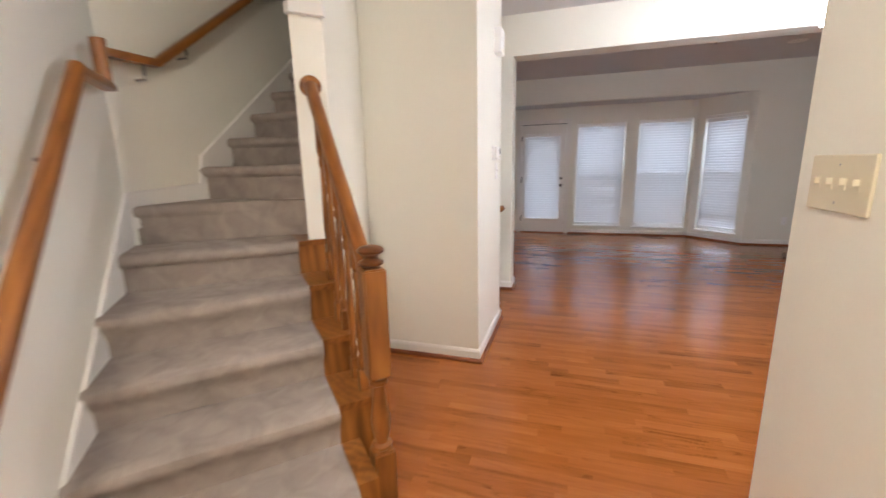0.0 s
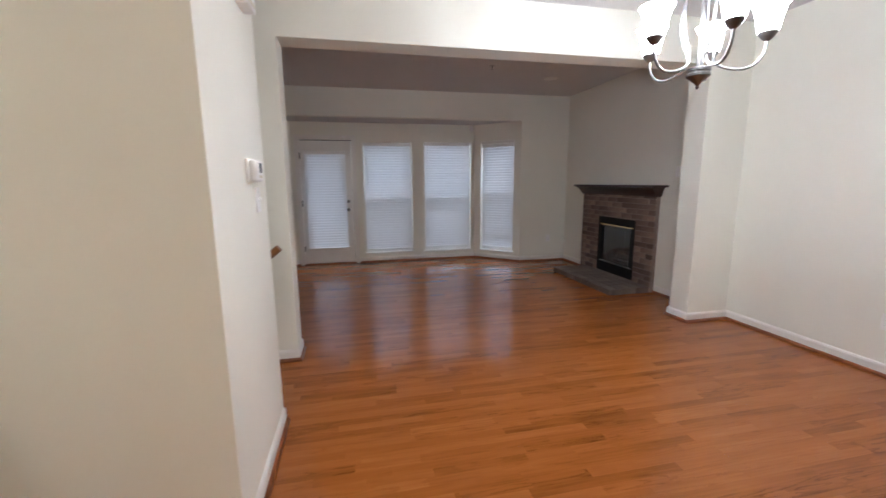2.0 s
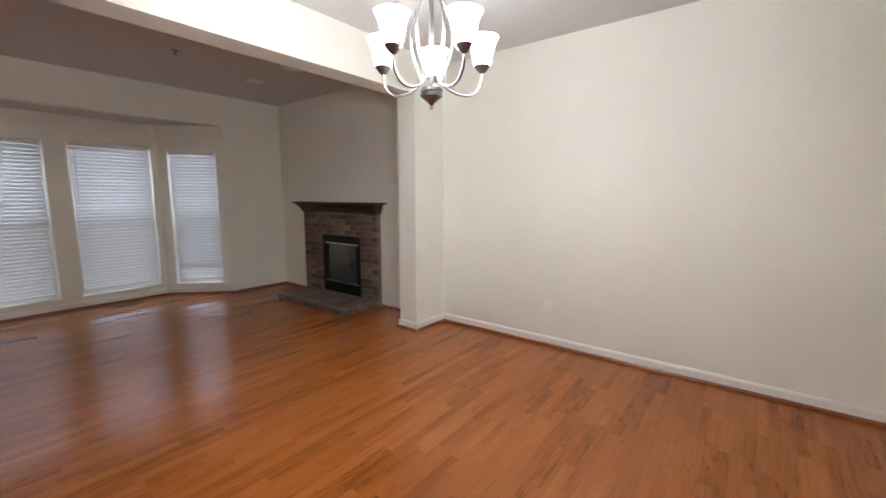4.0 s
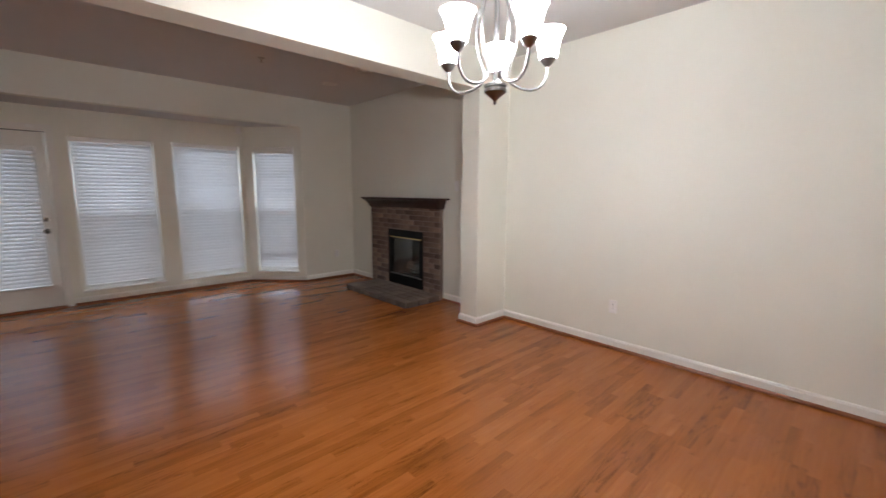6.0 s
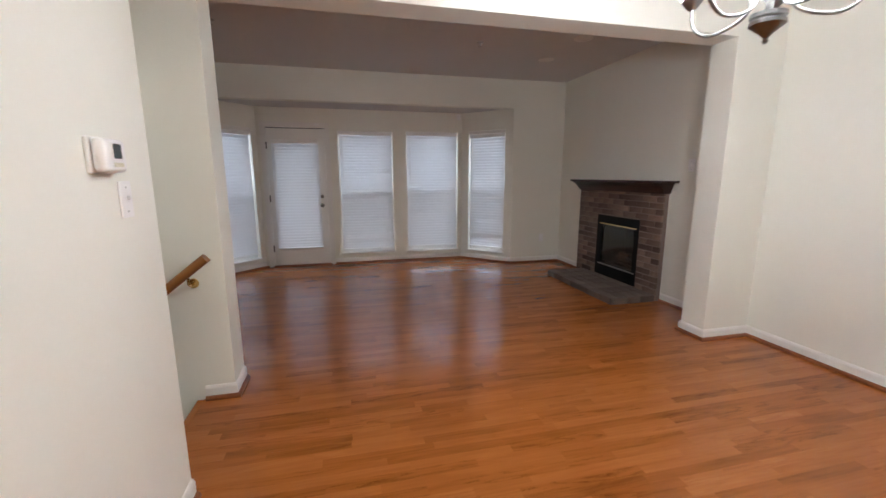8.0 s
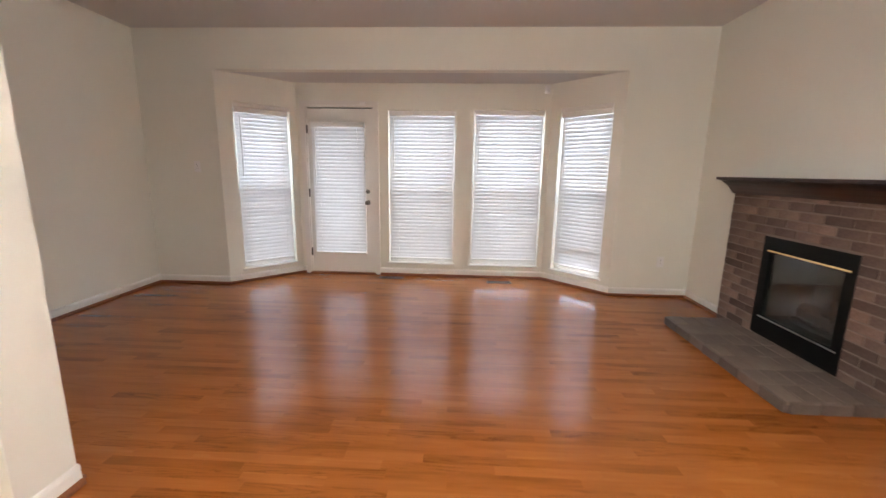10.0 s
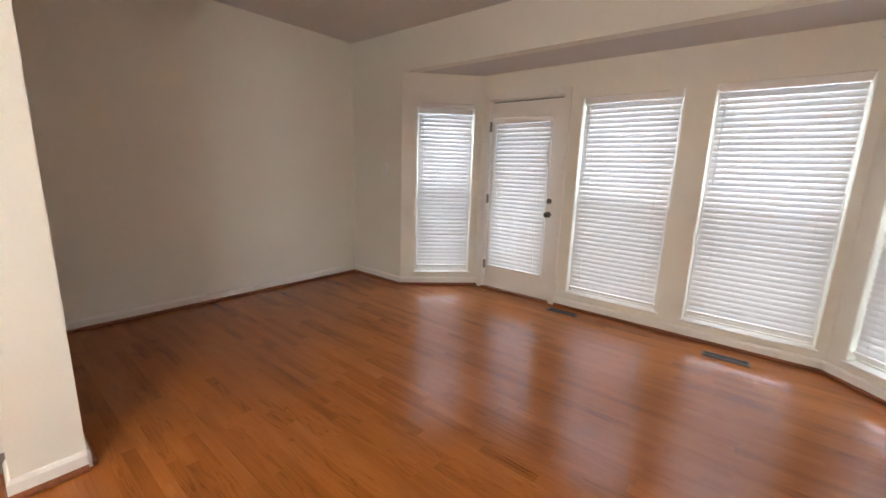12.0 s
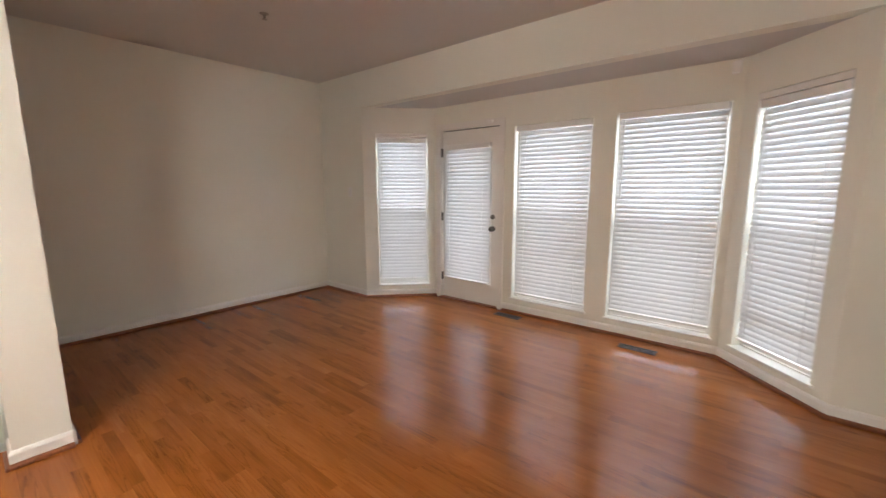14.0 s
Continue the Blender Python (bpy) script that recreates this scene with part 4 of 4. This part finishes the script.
for p, q in (((UX0, corner[1] + 0.17, 1.84), (UX0 + 0.075, corner[1] + 0.17, 1.915)), ((UX0, corner[1] + 0.45, 2.01), (UX0 + 0.075, corner[1] + 0.45, 2.09)), ((UX0, corner[1] + 1.5, 2.9), (UX0 + 0.075, corner[1] + 1.5, 2.98))):
    part("bracket", sweep([p, (q[0] - 0.01, p[1], p[2]), (q[0], p[1], p[2] + 0.02), q], circle(0.007, 8)), NICKEL, wr, "metal rail bracket", smooth=True)
for s in (0.9, 1.7):
    a = low(s, 0.27 + (2.2 - s) * 1.485 / 1.6)
    b = a - in_ - Vector((0, 0, 0.08))
    part("bracket", sweep([b, b + in_ * 0.85, b + in_ + Vector((0, 0, 0.02)), a - Vector((0, 0, 0.02))], circle(0.007, 8)), NICKEL, wr, "metal rail bracket", smooth=True)

# ---------------------------------------------------------------- stairs to the basement
SW = -2.35
down = tagged(new("basement_stairs"), "carpeted steps going down to a landing", "staircase", kind="structure")
for k in range(1, 4):
    x = -0.68 - 0.235 * (k - 1)
    part("carpeted_step", tread_mesh([(x - 0.235, PIER0 - 0.002), (x - 0.235, BLOCK_Y1 + 0.002), (x + 0.02, BLOCK_Y1 + 0.002), (x + 0.02, PIER0 - 0.002)], -1.2, -RISE * k), CARPET, down, smooth=True)
part("landing", boxes((SW, -0.68 - 0.235 * 3, BLOCK_Y1 + 0.002, PIER0 - 0.002, -1.3, -0.76)), CARPET, down)
structure("nosing", soft_box(-0.715, -0.678, BLOCK_Y1 + 0.001, PIER0 - 0.001, -0.022, 0.002, 0.006), FLOOR, "oak nosing at the head of the basement stairs", "trim")
structure("stairwell_riser", boxes((-0.70, -0.68, BLOCK_Y1 + 0.001, PIER0 - 0.001, -1.2, -0.0215)), PAINT, "painted riser under the floor edge", "stairs")
structure("wall_stairwell_end", boxes((SW - T, SW, 3.0, PIER0 - 0.001, -1.3, 2.0)), PAINT, "off-white wall at the end of the stairwell", "wall")
structure("wall_stairwell_side", boxes((SW, STAIR_WALL, BLOCK_Y1 - T, BLOCK_Y1, -1.3, 1.99)), PAINT, "off-white wall along the stairwell", "wall")
structure("wall_block_low", boxes((STAIR_WALL, -0.68, BLOCK_Y1 - T, BLOCK_Y1 - 0.001, -1.3, -0.022)), PAINT, "off-white wall under the floor", "wall")
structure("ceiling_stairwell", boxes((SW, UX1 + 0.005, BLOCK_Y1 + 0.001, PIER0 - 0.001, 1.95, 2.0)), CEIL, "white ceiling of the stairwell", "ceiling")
structure("baseboard", boxes((SW, SW + 0.014, BLOCK_Y1 + 0.001, PIER0 - 0.003, -0.759, -0.67)), TRIM, "white skirting board on the landing", "baseboard")

# handrail on the wall end, going down
dr = thing("basement_handrail", "oak handrail on a brass bracket going down the stairwell", "handrail", pose(0, 0, 0))
part("rail", sweep([(-0.555, PIER0 - 0.075, 0.905), (-1.5, PIER0 - 0.075, 0.905 - 0.945 * 0.80)], RAIL), OAK_DOWN, dr, smooth=True)
part("bracket", sweep([(-0.66, PIER0 - 0.001, 0.745), (-0.66, PIER0 - 0.055, 0.745), (-0.66, PIER0 - 0.072, 0.757), (-0.66, PIER0 - 0.075, 0.80)], circle(0.008, 8)), BRASS, dr, "brass rail bracket", smooth=True)
part("bracket_plate", lathe([(0.03, 0), (0.028, 0.006), (0.012, 0.01), (0.0, 0.011)], 16), BRASS, dr, "brass wall plate", smooth=True, at=pose(-0.66, PIER0 - 0.0005, 0.745, 90, 0, 0))
lr = thing("landing_handrail", "oak handrail with a gooseneck on the landing wall", "handrail", pose(0, 0, 0))
part("rail", sweep([(SW + 0.06, 4.06, 0.56), (SW + 0.06, 4.27, 0.56)], SLIM), OAK_UP, lr, smooth=True)
part("rail", sweep([(SW + 0.06, 4.12, 0.53), (SW + 0.06, 4.30, -0.16)], SLIM), OAK_UP, lr, smooth=True)
part("gooseneck", sweep([(SW + 0.10, 4.19, 0.06), (SW + 0.10, 4.20, -0.12), (SW + 0.10, 4.13, -0.14), (SW + 0.10, 3.98, -0.08), (SW + 0.10, 3.7, -0.06)], SLIM), OAK_UP, lr, smooth=True)
part("bracket", sweep([(SW + 0.001, 4.24, 0.28), (SW + 0.05, 4.22, 0.27), (SW + 0.06, 4.19, 0.30)], circle(0.007, 8)), BRASS, lr, "brass rail bracket", smooth=True)


# ---------------------------------------------------------------- small fittings
def wall_plate(name, m, w, h, gangs, kind_, label, mat):
    """A cover plate on a wall; m: its centre, x along the wall, -y into the room."""
    t = thing(name, label, "switch" if kind_ == "switch" else "outlet", m)
    bm = soft_box(-w / 2, w / 2, -0.0075, -0.0005, -h / 2, h / 2, 0.003)
    part("plate", bm, mat, t)
    for g in range(gangs):
        x = (g - (gangs - 1) / 2) * 0.046
        if kind_ == "switch":
            part("slot", boxes((x - 0.006, x + 0.006, -0.0085, -0.0075, -0.012, 0.012)), mat, t)
            part("toggle", soft_box(x - 0.004, x + 0.004, -0.019, -0.0075, -0.002, 0.012, 0.0015, 1), mat, t)
        else:
            for z in (-0.02, 0.02):
                part("socket", soft_box(x - 0.016, x + 0.016, -0.0095, -0.0075, z - 0.013, z + 0.013, 0.003, 1), mat, t)
                for dx in (-0.006, 0.006):
                    part("slot", boxes((x + dx - 0.001, x + dx + 0.001, -0.0101, -0.0095, z - 0.004, z + 0.005)), DARK, t)
    for z in (-h * 0.33, h * 0.33) if kind_ == "switch" else (0.0,):
        part("screw", lathe([(0.003, 0), (0.003, 0.001), (0, 0.0014)], 10), STEEL, t, at=pose(0, -0.0075, z, 90, 0, 0))
    return t


wall_plate("outlet", pose(XR, 3.15, 0.385, 0, 0, -90), 0.072, 0.117, 1, "outlet", "white wall outlet low on the dining room wall", PLASTIC)
wall_plate("outlet", pose(3.24, YB, 0.39), 0.072, 0.117, 1, "outlet", "white wall outlet beside the fireplace corner", PLASTIC)
wall_plate("outlet", pose(-1.84, YB, 1.33), 0.072, 0.117, 1, "outlet", "white wall plate on the living room's back wall", PLASTIC)
wall_plate("light_switch", pose(BLOCK_X, 3.31, 1.295, 0, 0, 90), 0.072, 0.117, 1, "switch", "white light switch below the thermostat", PLASTIC)
wall_plate("light_switch", pose(XR, 5.12, 1.46, 0, 0, -90), 0.072, 0.117, 1, "switch", "white light switch beside the fireplace", PLASTIC)
wall_plate("light_switch", pose(HALL_X, 1.225, 1.291, 0, 0, -90), 0.215, 0.122, 4, "switch", "almond four-gang light switch on the hall wall", ALMOND)

wall_plate("outlet", pose(-1.1985, 2.26, 0.42, 0, 0, 97.2), 0.072, 0.117, 1, "outlet", "white wall outlet on the wall beside the stairs", PLASTIC)
th = thing("thermostat", "white wall thermostat with a small dark display", "thermostat", pose(BLOCK_X, 3.195, 1.428, 0, 0, 90))
part("back_plate", soft_box(-0.066, 0.066, -0.014, -0.0005, -0.052, 0.052, 0.006, 2), PLASTIC, th, smooth=True)
part("body", soft_box(-0.062, 0.062, -0.048, -0.0142, -0.048, 0.048, 0.013, 3), PLASTIC, th, smooth=True)
part("display", soft_box(-0.012, 0.030, -0.0495, -0.0475, -0.008, 0.034, 0.002, 1), DARK, th)
part("button", soft_box(-0.016, 0.034, -0.0498, -0.0475, -0.032, -0.020, 0.002, 1), ALMOND, th)
ch = thing("door_chime", "off-white door chime box high on the wall", "door chime", pose(BLOCK_X, 3.27, 2.21, 0, 0, 90))
part("cover", soft_box(-0.07, 0.07, -0.055, -0.0005, -0.085, 0.085, 0.008, 3), PLASTIC, ch, smooth=True)
part("grille", boxes((-0.045, 0.045, -0.0565, -0.0552, -0.07, -0.055)), ALMOND, ch)

for name, x, y in (("recessed_light", 2.67, 6.53), ("recessed_light", 2.67, 5.74)):
    rl = thing(name, "unlit white recessed ceiling light", "ceiling light", pose(x, y, H), "ceiling lights")
    part("trim_ring", lathe([(0.062, -0.0005), (0.095, -0.0006), (0.094, -0.006), (0.066, -0.010), (0.062, -0.004)], 32), TRIM, rl, smooth=True)
    part("baffle", lathe([(0.061, -0.0006), (0.05, -0.0012), (0.0, -0.0014)], 28), CEIL, rl, smooth=True)
for x, y in ((-0.865, 6.06), (1.683, 6.10)):
    sp = thing("sprinkler_head", "small metal sprinkler head on the ceiling", "sprinkler", pose(x, y, H), "sprinklers")
    part("escutcheon", lathe([(0.035, -0.0006), (0.034, -0.004), (0.014, -0.010), (0.008, -0.012)][::-1], 20), STEEL, sp, smooth=True)
    part("head", lathe([(0.008, -0.045), (0.02, -0.044), (0.02, -0.042), (0.006, -0.038), (0.009, -0.02), (0.009, -0.008)], 14), STEEL, sp, smooth=True)

for x, y in ((0.215, 8.035), (1.55, 7.955)):
    v = thing("floor_vent", "brown metal floor vent near the bay windows", "floor vent", pose(x, y, 0), "floor vents")
    part("frame", boxes((-0.15, 0.15, -0.05, -0.038, 0.0005, 0.005), (-0.15, 0.15, 0.038, 0.05, 0.0005, 0.005), (-0.15, -0.135, -0.038, 0.038, 0.0005, 0.005), (0.135, 0.15, -0.038, 0.038, 0.0005, 0.005)), VENT, v)
    # thin dark sheet on the boards stands for the shade between the slats
    part("recess_shade", boxes((-0.135, 0.135, -0.038, 0.038, 0.0004, 0.0012)), DARK, v)
    for i in range(14):
        xx = -0.128 + i * 0.0195
        part("slat", boxes((xx, xx + 0.008, -0.038, 0.038, 0.0013, 0.0042)), VENT, v)

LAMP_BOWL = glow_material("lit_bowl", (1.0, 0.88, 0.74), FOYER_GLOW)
sl = thing("stairwell_ceiling_lamp", "round frosted glass ceiling lamp over the basement landing", "ceiling light", pose(-1.48, 3.80, 1.95))
part("base", lathe([(0.10, -0.02), (0.10, -0.0006), (0.0, -0.0006)], 28), BRASS, sl, smooth=True)
part("bowl", lathe([(0.0, -0.08), (0.05, -0.07), (0.08, -0.05), (0.095, -0.021), (0.0, -0.0205)], 28), glow_material("lit_stairwell_bowl", (0.96, 0.98, 0.94), 21.0), sl, smooth=True)
cs = thing("contact_sensor", "small white alarm contact on the patio door casing", "sensor", pose(-0.13, YF - 0.0165, 2.105))
part("case", soft_box(-0.035, 0.035, -0.018, 0.0, -0.011, 0.011, 0.004, 2), PLASTIC, cs)
part("magnet", soft_box(-0.03, 0.03, -0.016, 0.0, -0.026, -0.014, 0.003, 1), PLASTIC, cs)
ms = thing("motion_sensor", "small white alarm detector high on the bay wall", "sensor", pose(2.04, YF - 0.0005, 2.27))
part("case", soft_box(-0.03, 0.03, -0.035, 0.0, -0.045, 0.045, 0.010, 3), PLASTIC, ms, smooth=True)
part("lens", soft_box(-0.018, 0.018, -0.038, -0.034, -0.03, 0.0, 0.003, 1), SLAT_RAIL, ms)
# unseen foyer ceiling lamp added behind the walk's start to light the stairs
fl = thing("added_hall_lamp", "unseen added ceiling lamp in the hall, a round lit bowl", "ceiling light", pose(-0.15, -0.45, H))
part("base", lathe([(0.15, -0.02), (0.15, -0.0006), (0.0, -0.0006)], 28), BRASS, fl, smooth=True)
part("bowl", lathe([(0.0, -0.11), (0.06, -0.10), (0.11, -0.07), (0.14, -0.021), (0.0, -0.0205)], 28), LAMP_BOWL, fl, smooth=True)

# ---------------------------------------------------------------- outside
structure("ground", boxes((-400, 400, 8.34, 800, -0.9, -0.6)), GRASS, "lawn outside the windows", "ground")

# ---------------------------------------------------------------- bricks of fireplace and hearth
cache = {}
for ln, hh, y, z in wall_bricks:
    key = (ln, round(hh, 4))
    if key not in cache:
        bm = boxes((-0.0125, 0.0125, -ln / 2, ln / 2, -hh / 2, hh / 2))
        bmesh.ops.bevel(bm, geom=bm.edges[:], offset=0.004, segments=1, affect="EDGES")
        cache[key] = mesh_of("brick", bm, BRICK)
    b = new("brick", cache[key])
    b.parent = fire
    b.matrix_basis = pose(XR - 0.0625 + random.uniform(-0.002, 0.002), y, z + hh / 2, random.uniform(-0.4, 0.4), 0, random.uniform(-0.4, 0.4))
bm = boxes((-0.0475, 0.0475, -0.098, 0.098, -0.012, 0.012))
bmesh.ops.bevel(bm, geom=bm.edges[:], offset=0.004, segments=1, affect="EDGES")
hm = mesh_of("brick", bm, HEARTH)
rows_n = 5
hx = (HX1 - HX0) / rows_n
ny = 7
for i in range(rows_n):
    for j in range(ny):
        b = new("brick", hm)
        b.parent = hearth
        w = (HY1 - HY0) / ny
        y = HY0 + w * (j + 0.5)
        b.matrix_basis = pose(HX0 + hx * (i + 0.5), y, HZ - 0.012 + random.uniform(-0.0022, 0.0022), random.uniform(-0.6, 0.6), random.uniform(-0.6, 0.6), random.uniform(-1.1, 1.1)) @ Matrix.Diagonal((hx * 0.92 / 0.095, w * 0.955 / 0.196, 1, 1))
bm = boxes((-0.012, 0.012, -0.098, 0.098, -0.0335, 0.0335))
bmesh.ops.bevel(bm, geom=bm.edges[:], offset=0.004, segments=1, affect="EDGES")
em = mesh_of("brick", bm, HEARTH)
for j in range(ny):
    w = (HY1 - HY0) / ny
    b = new("brick", em)
    b.parent = hearth
    b.matrix_basis = pose(HX0 + 0.001 + random.uniform(-0.004, 0.004), HY0 + w * (j + 0.5), 0.036, 0, 0, random.uniform(-1.2, 1.2)) @ Matrix.Diagonal((1, w * 0.955 / 0.196, 1, 1))
for y in (HY0 + 0.001, HY1 - 0.001):
    for i in range(3):
        w = (HX1 - HX0 - 0.02) / 3
        b = new("brick", em)
        b.parent = hearth
        b.matrix_basis = pose(HX0 + 0.02 + w * (i + 0.5), y, 0.036, 0, 0, 90) @ Matrix.Diagonal((1, w * 0.95 / 0.196, 1, 1))

# ---------------------------------------------------------------- oak floor boards
floor = tagged(new("floor"), "glossy reddish oak strip floor", "floor", kind="structure")
rng = random.Random(11)
BW = 0.057


def span(y):
    """The floor's extent along the boards at y."""
    if y < BLOCK_Y1 - 0.02 and y > BLOCK_Y0:
        return BLOCK_X + 0.001, XR - 0.001
    if y < BLOCK_Y0:
        return -1.7, XR - 0.001
    if y < PIER1:
        return -0.677, XR - 0.001
    if y < YB - 0.03:
        return XL + 0.001, XR - 0.001
    d = max(0.0, y + 0.03 - YB)
    return BL + d - 0.02, BR - d + 0.02


def board(verts, faces, x0, x1, y0, y1, dz):
    g, c = 0.0, 0.00004
    n = len(verts)
    top, low_ = dz, -0.018
    for z, e in ((low_, g), (top - c * 0.5, g), (top, g + c)):
        verts += [(x0 + e, y0 + e, z), (x1 - e, y0 + e, z), (x1 - e, y1 - e, z), (x0 + e, y1 - e, z)]
    for a in (0, 4):
        for i in range(4):
            faces.append((n + a + i, n + a + (i + 1) % 4, n + a + 4 + (i + 1) % 4, n + a + 4 + i))
    faces.append((n + 8, n + 9, n + 10, n + 11))


verts, faces, count = [], [], 0
y = FRONT
while y < YF - 0.01:
    xa, xb = span(y + BW / 2)
    x = xa
    first = True
    while x < xb - 0.01:
        ln = rng.uniform(0.25, 0.9) * (rng.uniform(0.2, 1) if first else 1)
        first = False
        x2 = min(xb, x + ln)
        if xb - x2 < 0.12:
            x2 = xb
        dz = rng.uniform(-0.00002, 0.0)
        mid = (x + x2) / 2
        if 1.9 < y < 4.2 and -0.1 < mid < 2.2 and count < 300:
            v, f = [], []
            board(v, f, 0, x2 - x, 0, min(BW, YF - y), dz)
            me = bpy.data.meshes.new("plank")
            me.from_pydata(v, [], f)
            me.materials.append(FLOOR)
            ob = new("plank", me)
            ob.parent = floor
            ob.location = (x, y, 0)
            count += 1
        else:
            board(verts, faces, x, x2, y, min(y + BW, YF), dz)
        x = x2
    y += BW
me = bpy.data.meshes.new("planks")
me.from_pydata(verts, [], faces)
me.materials.append(FLOOR)
rest = new("planks", me)
rest.parent = floor
tagged(rest, kind="stuff")
